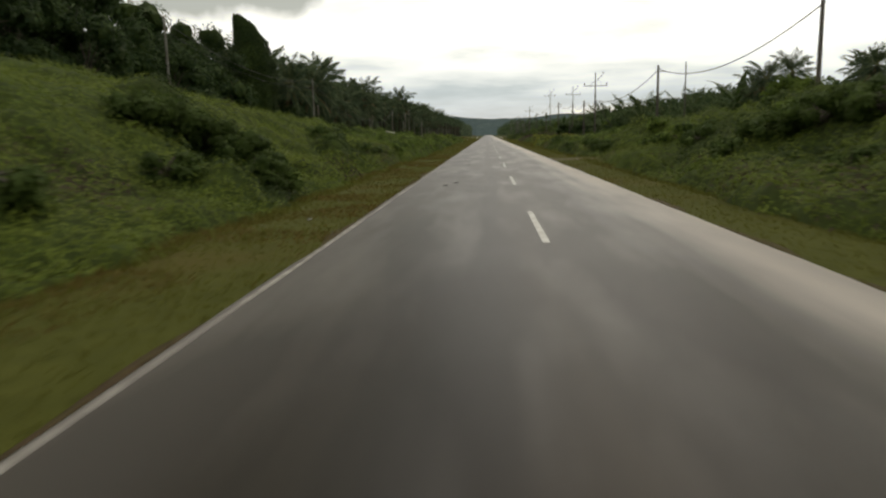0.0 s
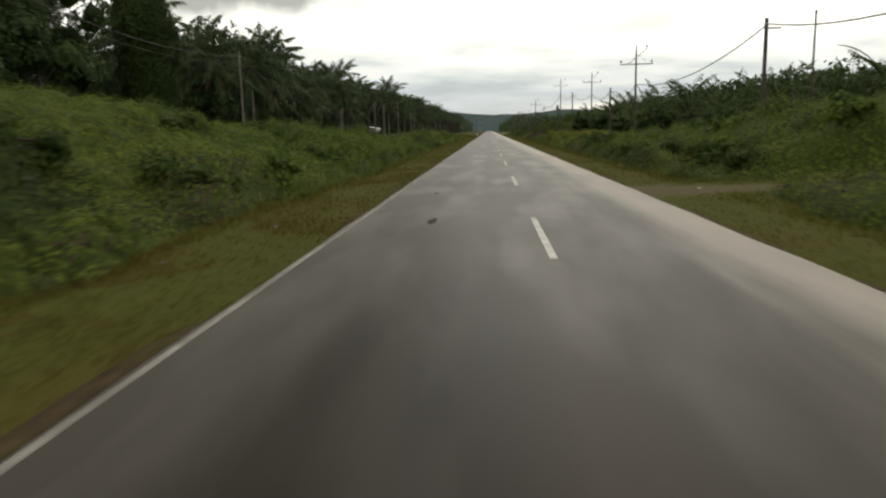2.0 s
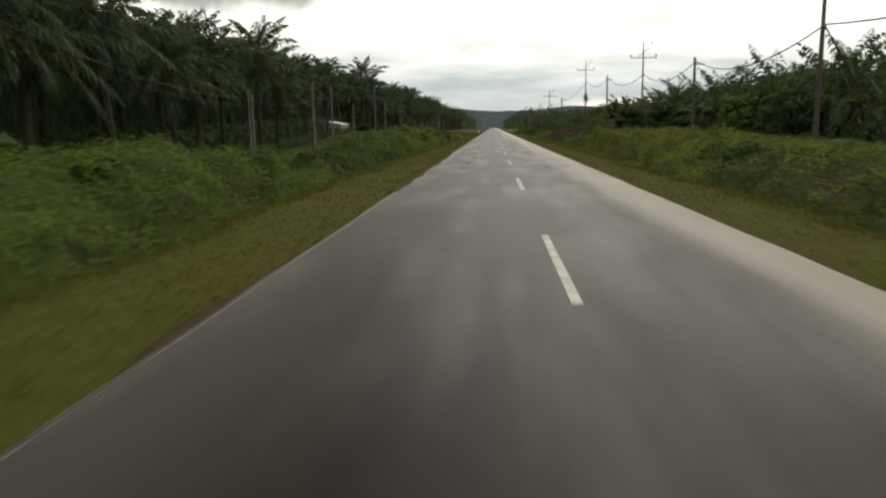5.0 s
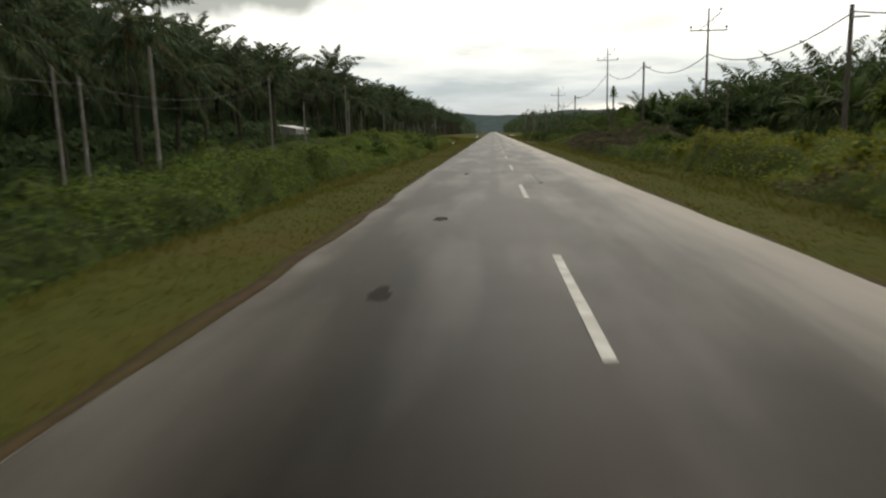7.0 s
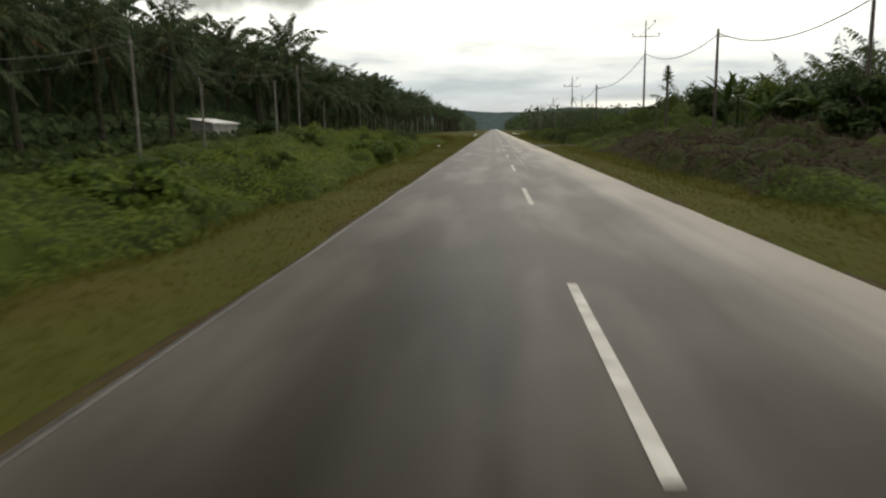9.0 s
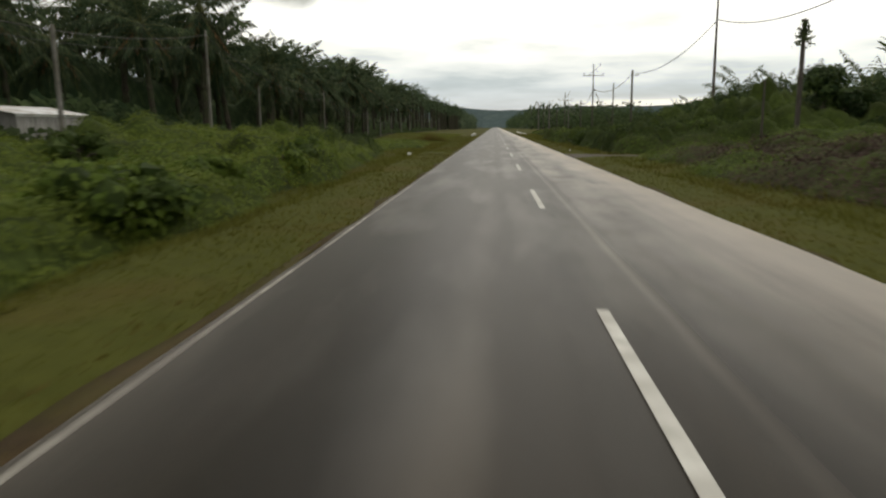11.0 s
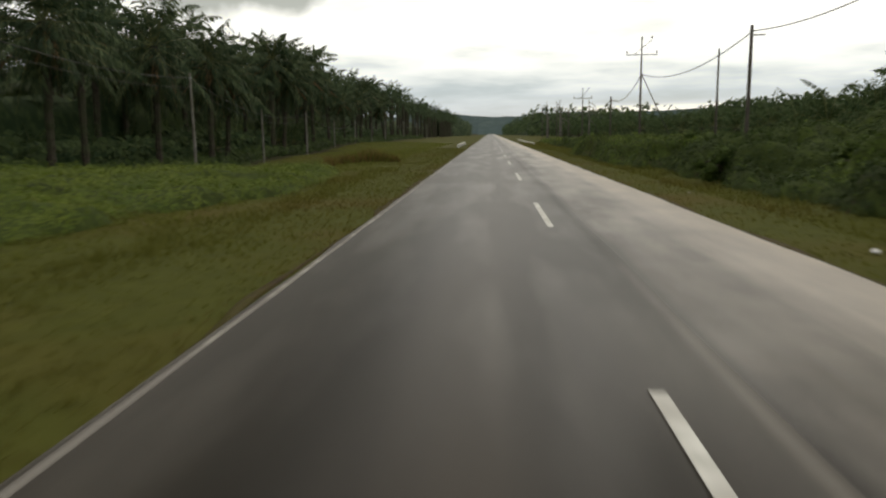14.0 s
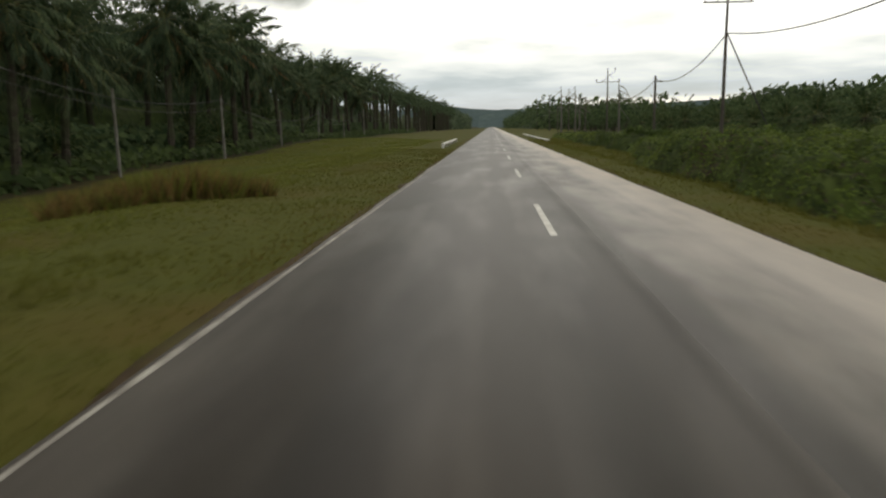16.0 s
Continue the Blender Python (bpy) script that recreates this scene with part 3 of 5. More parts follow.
def side_track(ty, seed):
    xs = np.linspace(2.93, 22, 60)
    a, b = track_span(xs, ty)
    a, b = a + (value_noise(xs, xs * 0, 0.9, seed) - 0.5) * 0.7, b + (value_noise(xs, xs * 0, 0.7, seed + 5) - 0.5) * 0.7
    v = []
    for s in np.linspace(0, 1, 9):
        y = a + (b - a) * s
        v.append(np.stack([xs, y, ground(xs, y) + 0.035 - 0.05 * abs(2 * s - 1) + 0.03 * (value_noise(xs, y, 0.6, seed + 9) - 0.5)], 1))
    v = np.stack(v, 1).reshape(-1, 3)
    i = (np.arange(59)[:, None] * 9 + np.arange(8)).ravel()
    ob = mesh_object("gravel_track", v, np.stack([i, i + 9, i + 10, i + 1], 1), TRACKS[ty][3], smooth=True)
    tagged(ob, "wet gravel side track joining the road", "track", kind="structure")


side_track(46.0, 31)
side_track(180.8, 32)


# ---- roadside vegetation ----
CELL = 0.25


def bush_field(x0, x1, y0, y1, seed, base, count, size, keep):
    """Heights of the shrub layer over a stretch: base(x, y) plus many overlapping domes."""
    rng = np.random.default_rng(seed)
    xs, ys = np.arange(x0, x1 + CELL, CELL), np.arange(y0, y1 + CELL, CELL)
    gx, gy = np.meshgrid(xs, ys, indexing="ij")
    h = base(gx, gy)
    top = np.zeros_like(h)
    cx, cy = rng.uniform(x0, x1, count), rng.uniform(y0, y1, count)
    rad = rng.uniform(0.6, 1.0, count) * size
    for a, b, r in zip(cx, cy, rad):
        r *= rng.uniform(0.7, 1.5)
        i0, i1 = np.searchsorted(xs, (a - r, a + r))
        j0, j1 = np.searchsorted(ys, (b - r, b + r))
        if i1 <= i0 or j1 <= j0:
            continue
        d = ((gx[i0:i1, j0:j1] - a) ** 2 + (gy[i0:i1, j0:j1] - b) ** 2) / r ** 2
        dome = np.clip(1 - d, 0, 1) ** 0.5 * rng.uniform(0.45, 1.15)
        top[i0:i1, j0:j1] = np.maximum(top[i0:i1, j0:j1], dome)
    # heads of leaves on each shrub
    head = np.zeros_like(h)
    for a, b, r, k in zip(rng.uniform(x0, x1, count * 6), rng.uniform(y0, y1, count * 6), rng.uniform(0.32, 0.72, count * 6), rng.uniform(0.5, 1.0, count * 6)):
        i0, i1 = np.searchsorted(xs, (a - r, a + r))
        j0, j1 = np.searchsorted(ys, (b - r, b + r))
        if i1 > i0 and j1 > j0:
            d = ((gx[i0:i1, j0:j1] - a) ** 2 + (gy[i0:i1, j0:j1] - b) ** 2) / r ** 2
            head[i0:i1, j0:j1] = np.maximum(head[i0:i1, j0:j1], np.clip(1 - d, 0, 1) ** 0.5 * k)
    h = h * (0.28 + 0.72 * top + 0.42 * top * head) * keep(gx, gy) * (0.8 + 0.4 * value_noise(gx, gy, 0.9, seed + 1)) * (0.62 + 0.76 * value_noise(gx, gy, 3.4, seed + 2))
    return xs, ys, gx, gy, h


def leaves(name, pts, normals, length, mat, label, rng, aspect=0.5):
    """One object of many small pointed leaves, each a folded diamond."""
    n = len(pts)
    nrm = normals + rng.normal(0, 0.22, (n, 3))
    nrm /= np.linalg.norm(nrm, axis=1)[:, None] + 1e-9
    d = np.cross(nrm, rng.normal(0, 1, (n, 3)))
    d /= np.linalg.norm(d, axis=1)[:, None] + 1e-9
    s = np.cross(nrm, d)
    ln = (length * rng.uniform(0.55, 1.4, n))[:, None]
    w = ln * aspect * 0.5
    mid = pts + d * ln * 0.45
    v = np.stack([pts, mid + s * w + nrm * ln * 0.1, pts + d * ln - nrm * ln * 0.15, mid - s * w + nrm * ln * 0.1], 1).reshape(-1, 3)
    ob = mesh_object(name, v, np.arange(4 * n).reshape(-1, 4), mat)
    return tagged(ob, label, "shrubs", kind="stuff")


def plant_bank(field, seed, zones, density, label_base):
    xs, ys, gx, gy, h = field
    rng = np.random.default_rng(seed)
    z = ground(gx, gy) + h
    nx, ny = gx.shape
    i = (np.arange(nx - 1)[:, None] * ny + np.arange(ny - 1)).ravel()
    q = np.stack([i, i + ny, i + ny + 1, i + 1], 1)
    hf = h.ravel()
    q = q[hf[q].max(1) > 0.08]
    used, inv = np.unique(q, return_inverse=True)
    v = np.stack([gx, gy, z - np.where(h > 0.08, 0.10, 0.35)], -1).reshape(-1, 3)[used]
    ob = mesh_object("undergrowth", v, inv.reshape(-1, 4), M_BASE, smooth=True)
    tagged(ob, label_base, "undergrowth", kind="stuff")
    dzx, dzy = np.gradient(z, CELL)
    # nearer slopes get more leaves
    wgt = np.where(h > 0.03, np.sqrt(1 + dzx ** 2 + dzy ** 2), 0) * np.clip(1.6 - (np.abs(gx) - 6) / 9, 0.35, 1.6) * np.where(np.abs(gx) > 17, 0.45, 1)
    total = int(wgt.sum() * CELL * CELL * density)
    pick = rng.choice(wgt.size, total, p=(wgt / wgt.sum()).ravel())
    px, py = gx.ravel()[pick] + rng.uniform(-0.5, 0.5, total) * CELL, gy.ravel()[pick] + rng.uniform(-0.5, 0.5, total) * CELL
    sx, sy = dzx.ravel()[pick], dzy.ravel()[pick]
    pz = z.ravel()[pick] + sx * (px - gx.ravel()[pick]) + sy * (py - gy.ravel()[pick])
    nrm = np.stack([-sx, -sy, np.ones(total)], 1)
    nrm /= np.linalg.norm(nrm, axis=1)[:, None]
    # sprigs stand out of the surface
    out = np.abs(rng.normal(0, 0.09, total)) - 0.04
    pts = np.stack([px, py, pz], 1) + nrm * out[:, None]
    zone = zones(px + rng.normal(0, 0.5, total), py + rng.normal(0, 0.7, total), rng)
    return pts, nrm, zone, rng


def ridge_distance(x, y):
    """Distance from the slanting line of dark shrubs on the first bank."""
    ax, ay, bx, by = -6.9, 20.4, -11.6, 26.4
    t = np.clip(((x - ax) * (bx - ax) + (y - ay) * (by - ay)) / ((bx - ax) ** 2 + (by - ay) ** 2), 0, 1)
    return np.hypot(x - ax - t * (bx - ax), y - ay - t * (by - ay))


def left_base(x, y):
    b = np.interp(y, (0, 32, 45, 60, 86, 93, 100, 106, 112, 118, 130, 150, 160, 176, 196, 206), (0.5, 0.5, 0.75, 0.8, 0.7, 0.45, 0.55, 0.8, 1.0, 0.95, 0.7, 0.55, 0.7, 0.65, 0.34, 0.34))
    hedge = smooth(48, 60, y) * (1 - smooth(74, 83, y)) * (1 - smooth(9, 13, -x))
    bush = smooth(154, 162, y) * (1 - smooth(183, 188, y)) * smooth(7.5, 9.5, -x) * (1 - smooth(15, 19, -x))
    dark = np.exp(-(ridge_distance(x, y) / 1.5) ** 2) + np.exp(-(((x + 8.0) / 1.2) ** 2 + ((y - 36) / 2.8) ** 2))
    bush = bush + 1.8 * smooth(154, 162, y) * (1 - smooth(178, 186, y)) * smooth(11, 15, -x) * (1 - smooth(20, 24, -x))
    front = smooth(86, 92, y) * (1 - smooth(112, 122, y)) * (1 - smooth(7.8, 9.4, -x))
    return (b + 0.10 * front + 0.36 * hedge + 0.22 * bush + 0.65 * dark) * (1 - 0.5 * smooth(13, 18, -x) * smooth(90, 98, y))


def left_keep(x, y):
    foot = np.interp(y, (0, 60, 70, 98, 104, 110, 119, 126, 136, 150, 165, 179, 187, 195, 202, 208, 214, 219, 225), (6.0, 6.0, 5.9, 6.1, 6.3, 6.9, 7.3, 5.9, 5.5, 6.0, 6.6, 7.1, 8.3, 7.6, 6.8, 6.9, 9.2, 12.0, 15.0)) + (value_noise(x * 0, y, 2.2, 51) - 0.5) * 0.9
    k = smooth(0, 1, (-x - foot + 0.1) / 0.5)
    return k * (1 - smooth(216, 224, y + (value_noise(x, y, 3, 8) - 0.5) * 9))


def clumps(x, y, share, seed, rng):
    """True over patches that cover about that share of the ground."""
    return value_noise(x, y, 1.9, seed) * 0.7 + 0.3 * rng.random(len(x)) < 0.22 + 0.56 * share


def left_zone(x, y, rng):
    z = np.zeros(len(x), int)
    z[(y > 118) & (y < 165) & clumps(x, y, 0.12, 101, rng)] = 1
    z[(y > 90) & (y < 128) & clumps(x, y, np.where((x > -9.5) & (y < 118), 0.55, 0.16), 112, rng)] = 2
    z[(y < 50) & clumps(x, y, 0.9, 102, rng)] = 4
    z[(y > 112) & (y < 140) & clumps(x, y, 0.62, 103, rng)] = 4
    z[(y >= 140) & clumps(x, y, 0.8, 103, rng)] = 4
    z[(x < -17.2) & (y > 88) & (y < 168) & clumps(x, y, 0.85, 114, rng)] = 2
    dark = ridge_distance(x, y) < 1.7
    dark |= ((x + 8.0) / 1.3) ** 2 + ((y - 36) / 3.0) ** 2 < 1
    dark |= ((x + 9.5) / 2.0) ** 2 + ((y - 182.5) / 3.5) ** 2 < 1
    z[dark] = 2
    z[((x + 8.6) / 1.0) ** 2 + ((y - 14.6) / 2.2) ** 2 < value_noise(x, y, 0.8, 120)] = 3
    z[(x > -7.3) & (y > 20) & (y < 94) & clumps(x, y, 0.2, 104, rng)] = 3
    return z


LEAF_KINDS = {
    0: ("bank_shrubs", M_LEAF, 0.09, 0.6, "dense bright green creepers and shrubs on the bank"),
    1: ("creeping_plants", M_LIME, 0.09, 0.55, "low yellow-green creeping plants beside the verge"),
    2: ("dark_shrubs", M_DEEP, 0.112, 0.6, "dark green shrubs on the bank"),
    4: ("bank_grass", M_SEDGE, 0.145, 0.3, "tall bright green grass and creepers on the bank"),
    3: ("withered_shrubs", M_DEAD, 0.14, 0.3, "withered brown shrubs and dead stalks"),
}


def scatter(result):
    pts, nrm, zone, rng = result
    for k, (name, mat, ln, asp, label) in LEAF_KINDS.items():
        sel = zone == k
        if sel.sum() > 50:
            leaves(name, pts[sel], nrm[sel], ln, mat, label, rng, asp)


LEFT_FIELD = bush_field(-25, -4.9, -6, 224, 61, left_base, 2300, 1.08, left_keep)
scatter(plant_bank(LEFT_FIELD, 71, left_zone, 135, "undergrowth sheet with shade in its colour, covering the bank"))


def right_base(x, y):
    b = np.interp(y, (0, 40, 60, 92, 132, 138, 150, 166, 176, 186, 196, 207, 222, 300), (0.62, 0.65, 0.7, 0.75, 0.6, 0.7, 0.85, 0.55, 0.5, 0.9, 0.9, 0.7, 0.85, 0.4))
    return (b + 0.25 * smooth(94, 100, y) * (1 - smooth(116, 124, y))) * (1 - 0.6 * smooth(12, 15, x) * smooth(80, 96, y) * (1 - smooth(122, 132, y))) + 0.95 * smooth(183, 189, y) * (1 - smooth(198, 209, y)) * smooth(9.0, 14.5, x)


def right_keep(x, y):
    foot = np.interp(y, (0, 18, 37, 70, 88, 98, 121, 136, 160, 180, 195, 210, 222, 235, 244, 300), (4.6, 4.7, 5.4, 5.5, 5.1, 5.5, 6.4, 5.6, 5.8, 6.0, 6.0, 6.2, 5.2, 5.2, 6.8, 7.0)) + (value_noise(x * 0, y, 2.4, 52) - 0.5) * 0.8
    k = smooth(0, 1, (x - foot) / (0.55 + 1.4 * smooth(146, 154, y) * (1 - smooth(168, 178, y))))
    for ty in (46.0, 180.8):
        k = k * smooth(1.6, 3.6, np.abs(y - ty - 0.09 * (x - 3)) + (value_noise(x, y, 1.5, 9) - 0.5))
    return k


def right_zone(x, y, rng):
    z = np.zeros(len(x), int)
    z[(y < 60) & clumps(x, y, 0.9, 105, rng)] = 4
    z[(y > 92) & (y < 124) & (x < 15) & clumps(x, y, 0.95, 130, rng)] = 1
    z[(y > 214) & clumps(x, y, 0.5, 106, rng)] = 4
    z[(y > 70) & (y < 92) & clumps(x, y, 0.3, 107, rng)] = 1
    dark = ((x - 9) / 3.0) ** 2 + ((y - 27) / 8.0) ** 2 < 1
    z[dark & clumps(x, y, 0.5, 113, rng)] = 2
    z[(y > 184) & (y < 214) & clumps(x, y, 0.75, 108, rng)] = 2
    z[(y > 205) & clumps(x, y, 0.55, 115, rng)] = 2
    z[(y > 50) & (y < 90) & clumps(x, y, 0.35, 109, rng)] = 2
    brown = (x > 5.5) & (x < 18) & (y > 133.5 - (x - 7) * 0.25) & (y < 163 + (x - 6) * 0.8)
    brown |= ((x - 9.5) / 3) ** 2 + ((y - 171) / 5) ** 2 < 1
    brown |= ((x - 10.3) / 2.2) ** 2 + ((y - 182.9) / 1.3) ** 2 < 1
    z[brown] = 3
    z[(x < 7) & clumps(x, y, 0.12, 111, rng)] = 3
    return z


RIGHT_FIELD = bush_field(4.1, 24, -6, 300, 62, right_base, 2900, 1.12, right_keep)
scatter(plant_bank(RIGHT_FIELD, 72, right_zone, 112, "undergrowth sheet with shade in its colour, beside the verge"))


def grass(name, mat, x0, x1, y0, y1, count, height, label, seed, keep=None, lean=0.6, swell=None):
    """Separate blades, one narrow triangle each."""
    rng = np.random.default_rng(seed)
    x, y = rng.uniform(x0, x1, count), rng.uniform(y0, y1, count)
    ok = rng.random(count) < 0.35 + 0.65 * value_noise(x, y, 0.8, seed)
    if keep:
        ok &= keep(x, y)
    x, y = x[ok], y[ok]
    n = len(x)
    h = height * rng.uniform(0.4, 1.3, n) * (0.6 + 0.8 * value_noise(x, y, 1.6, seed + 1))
    if swell:
        h = h * swell(x, y)
    a = rng.uniform(0, 2 * np.pi, n)
    w = 0.010 + 0.012 * rng.random(n) + height * 0.03
    b = np.stack([x, y, ground(x, y) - 0.01], 1)
    s = np.stack([np.cos(a), np.sin(a), np.zeros(n)], 1) * w[:, None]
    t = np.stack([rng.normal(0, lean, n) * h, rng.normal(0, lean, n) * h, h], 1)
    v = np.stack([b - s, b + s, b + t], 1).reshape(-1, 3)
    ob = mesh_object(name, v, np.arange(3 * n).reshape(-1, 3), mat)
    return tagged(ob, label, "grass", kind="stuff")


def off_tracks(x, y):
    """Grass keeps off the side tracks, raggedly, and grows over them away from the road."""
    free = np.ones(len(x), bool)
    for ty in TRACKS:
        a, b = track_span(x, ty)
        rag = (value_noise(x, y, 0.6, 34) - 0.5) * 1.2
        free &= (x < 0) | (y < a + rag) | (y > b + rag) | (value_noise(x, y, 0.9, 36) < smooth(6.5, 10, x) * 0.8)
    return free


grass("verge_grass", M_GRASS, -9.5, -3.38, -4, 260, 220000, 0.06, "short olive grass with rusty patches along the road", 81)
grass("verge_grass", M_GRASS, 2.95, 9.0, -4, 290, 200000, 0.06, "short olive grass with rusty patches along the road", 82, off_tracks)
grass("verge_lawn", M_LAWN, -22, -7.2, 186, 300, 150000, 0.09, "wide mown green verge before the palms", 83)
foot = lambda a, b: (lambda x, y: (np.abs(x) < a + b * value_noise(x, y, 1.4, 88)) & off_tracks(x, y))
grass("bank_foot_grass", M_GRASS, -8.5, -5.4, -4, 215, 60000, 0.17, "longer olive grass at the foot of the bank", 87, foot(6.1, 1.6), 0.5)
grass("bank_foot_grass", M_GRASS, 4.7, 8.5, -4, 290, 75000, 0.17, "longer olive grass at the foot of the shrubs", 88, foot(5.3, 2.0), 0.5)
grass("rusty_grass", M_RUST, -4.4, -3.38, -4, 300, 24000, 0.055, "rust-brown grass fringe beside the asphalt", 89, lambda x, y: value_noise(x, y, 2.6, 31) > 0.35 + 0.5 * (-x - 3.4))
grass("rusty_grass", M_RUST, 2.95, 3.5, -4, 300, 9000, 0.055, "rust-brown grass fringe beside the asphalt", 90, lambda x, y: off_tracks(x, y) & (value_noise(x, y, 2.6, 32) > 0.35 + 0.6 * (x - 3.0)))
grass("rusty_grass", M_RUST, -6.6, -3.45, -4, 60, 48000, 0.065, "rust-brown patches in the verge grass", 91, lambda x, y: value_noise(x, y, 1.9, 33) > 0.42)
grass("rusty_grass", M_RUST, -7.4, -5.7, -4, 46, 15000, 0.15, "red-brown dead grass in the ditch at the foot of the bank", 92, lambda x, y: np.abs(x + 6.45) < 0.25 + 0.65 * value_noise(x, y, 1.7, 35), 0.5)
clump_d = lambda x, y: ((0.66 * (x + 8.9) + 0.75 * (y - 222.6)) / 3.2) ** 2 + ((0.66 * (y - 222.6) - 0.75 * (x + 8.9)) / 1.15) ** 2
clump_keep = lambda x, y: clump_d(x, y) < 0.5 + 0.7 * value_noise(x, y, 0.7, 12)
clump_rise = lambda x, y: 0.35 + 0.85 * np.sqrt(np.clip(1.15 - clump_d(x, y), 0, 1))
grass("tall_grass_clump", M_DRY, -15, -6.2, 217, 228, 30000, 0.52, "clump of tall rusty dry grass on the verge", 84, clump_keep, 0.4, clump_rise)
grass("tall_grass_clump", M_LAWN, -15, -6.2, 217, 228, 20000, 0.5, "green blades among the tall dry grass", 86, clump_keep, 0.4, clump_rise)


# ---- oil palms ----
def frond_arrays(rng, length, az, el, droop, leaflet, n_leaf, width):
    """One arching palm leaf: stalk tube points and leaflet quads."""
    t = np.linspace(0, 1, 9)
    # bends down progressively along its length
    ang = el - droop * t ** 2.0
    seg = length / 8
    r = np.concatenate([[0], np.cumsum(np.cos(ang[:-1]) * seg)])
    z = np.concatenate([[0], np.cumsum(np.sin(ang[:-1]) * seg)])
    ca, sa = math.cos(az), math.sin(az)
    spine = np.stack([r * ca, r * sa, z], 1)
    side = np.array([-sa, ca, 0.0])
    u = np.linspace(0.16, 0.99, n_leaf)
    pos = np.stack([np.interp(u, t, spine[:, k]) for k in range(3)], 1)
    a_u = np.interp(u, t, ang)
    fwd = np.stack([np.cos(a_u) * ca, np.cos(a_u) * sa, np.sin(a_u)], 1)
    ln = leaflet * np.sin(np.clip(u * 0.92 + 0.12, 0, 1) * np.pi) ** 0.6 * rng.uniform(0.8, 1.15, n_leaf)
    v = []
    for sg in (-1, 1):
        hang = rng.uniform(-0.35, 0.65, n_leaf)[:, None] + 0.75 * u[:, None]
        d = side * sg * 0.8 + fwd * rng.uniform(0.45, 0.9, n_leaf)[:, None] - np.array([0, 0, 1.0]) * hang
        d /= np.linalg.norm(d, axis=1)[:, None]
        wv = fwd * width
        mid = pos + d * ln[:, None] * 0.5
        tip = pos + d * ln[:, None] * 0.9 - np.array([0, 0, 1.0]) * (ln * 0.34)[:, None]
        v.append(np.stack([pos, mid + wv, tip, mid - wv], 1))
    return spine, np.concatenate(v).reshape(-1, 3)


def crown_mesh(name, rng, parent, mat, n_fronds, length, el_hi, el_lo, droop, leaflet, n_leaf, width, label="", stalk=M_RACHIS):
    vs, bm = [], bmesh.new()
    for k in range(n_fronds):
        f = k / max(1, n_fronds - 1)
        el = el_hi + (el_lo - el_hi) * f ** 1.15 + rng.normal(0, 0.12)
        az = k * 2.39996 + rng.normal(0, 0.15)
        sp, q = frond_arrays(rng, length * rng.uniform(0.75, 1.12) * (0.72 + 0.28 * math.sin(math.pi * min(1, 0.25 + f))), az, el, droop * rng.uniform(0.75, 1.25), leaflet, n_leaf, width)
        vs.append(q)
        tube(bm, [tuple(p) for p in sp[::4]], [0.055, 0.034, 0.008], 3, False)
    v = np.concatenate(vs)
    crown = tagged(mesh_object(name, v, np.arange(len(v)).reshape(-1, 4), mat, parent, label), kind="stuff")
    tagged(part("crown_frame", bm, stalk, crown), kind="stuff")
    return crown


def palm(seed, trunk_h, length, n_fronds, n_leaf, mat, label, girth=0.33, skirt=8, width=0.035, droop=1.25):
    rng = np.random.default_rng(seed)
    root = thing("oil_palm", pose(0, 0, -50), label, "palm tree", "oil palm plantation")
    bm = bmesh.new()
    lean = rng.normal(0, 0.02, 2)
    pts, rad = [], []
    for k in range(int(trunk_h / 0.32) + 1):
        z = k * 0.32
        pts.append((lean[0] * z, lean[1] * z, z - 0.3))
        rad.append(girth * (1.25 if z < 0.4 else 1.0) * (0.95 + 0.12 * (k % 2)) * rng.uniform(0.88, 1.14) * (1 + 0.35 * smooth(trunk_h - 1.6, trunk_h, z)))
    tube(bm, pts, [float(r) for r in rad], 7)
    for v in bm.verts:
        k = 1 + 0.22 * noise.noise(Vector((v.co.x * 5, v.co.y * 5, v.co.z * 4 + seed)))
        v.co.x, v.co.y = v.co.x * k, v.co.y * k
    part("trunk", bm, M_TRUNK, root)
    top = pts[-1]
    c = crown_mesh("crown", rng, root, mat, n_fronds, length, 1.5, -1.15, droop, 0.98 * length / 5.5, n_leaf, width)
    c.location = top
    old = crown_mesh("old_leaves", rng, root, mat, int(n_fronds * 0.42), length * 1.12, 0.05, -1.0, 1.1, 0.98 * length / 5.5, n_leaf, width, "older green leaves hanging round the trunk")
    old.location = (top[0], top[1], top[2] - 0.7)
    if skirt:
        s = crown_mesh("dead_skirt", rng, root, M_BROWNFROND, skirt, length * 0.72, -0.6, -1.25, 0.5, 0.6, n_leaf // 2, width, "brown dead leaves hanging down the trunk", M_TRUNK)
        s.location = (top[0], top[1], top[2] - 0.15)
    return root


TALL = [palm(200 + k, (9.0, 9.6, 8.6, 9.3, 10.0)[k], (5.2, 4.9, 5.5, 5.0, 4.7)[k], (36, 33, 38, 34, 32)[k], 26, M_PALM, "tall oil palm with rough trunk and drooping dark green crown", skirt=(9, 6, 10, 7, 5)[k], width=0.07, droop=1.5, girth=0.23) for k in range(5)]
SHORT = [palm(300 + k, (1.6, 2.4, 3.2)[k], (4.6, 4.8, 4.6)[k], 30, 20, M_YOUNG, "young oil palm with a low spreading crown", girth=0.36, skirt=0, width=0.06, droop=1.6) for k in range(3)]


def palm_height(root):
    return max(o.location.z + max(v.co.z for v in o.data.vertices) for o in root.children if o.name.startswith("crown") or o.name.startswith("old_leaves"))


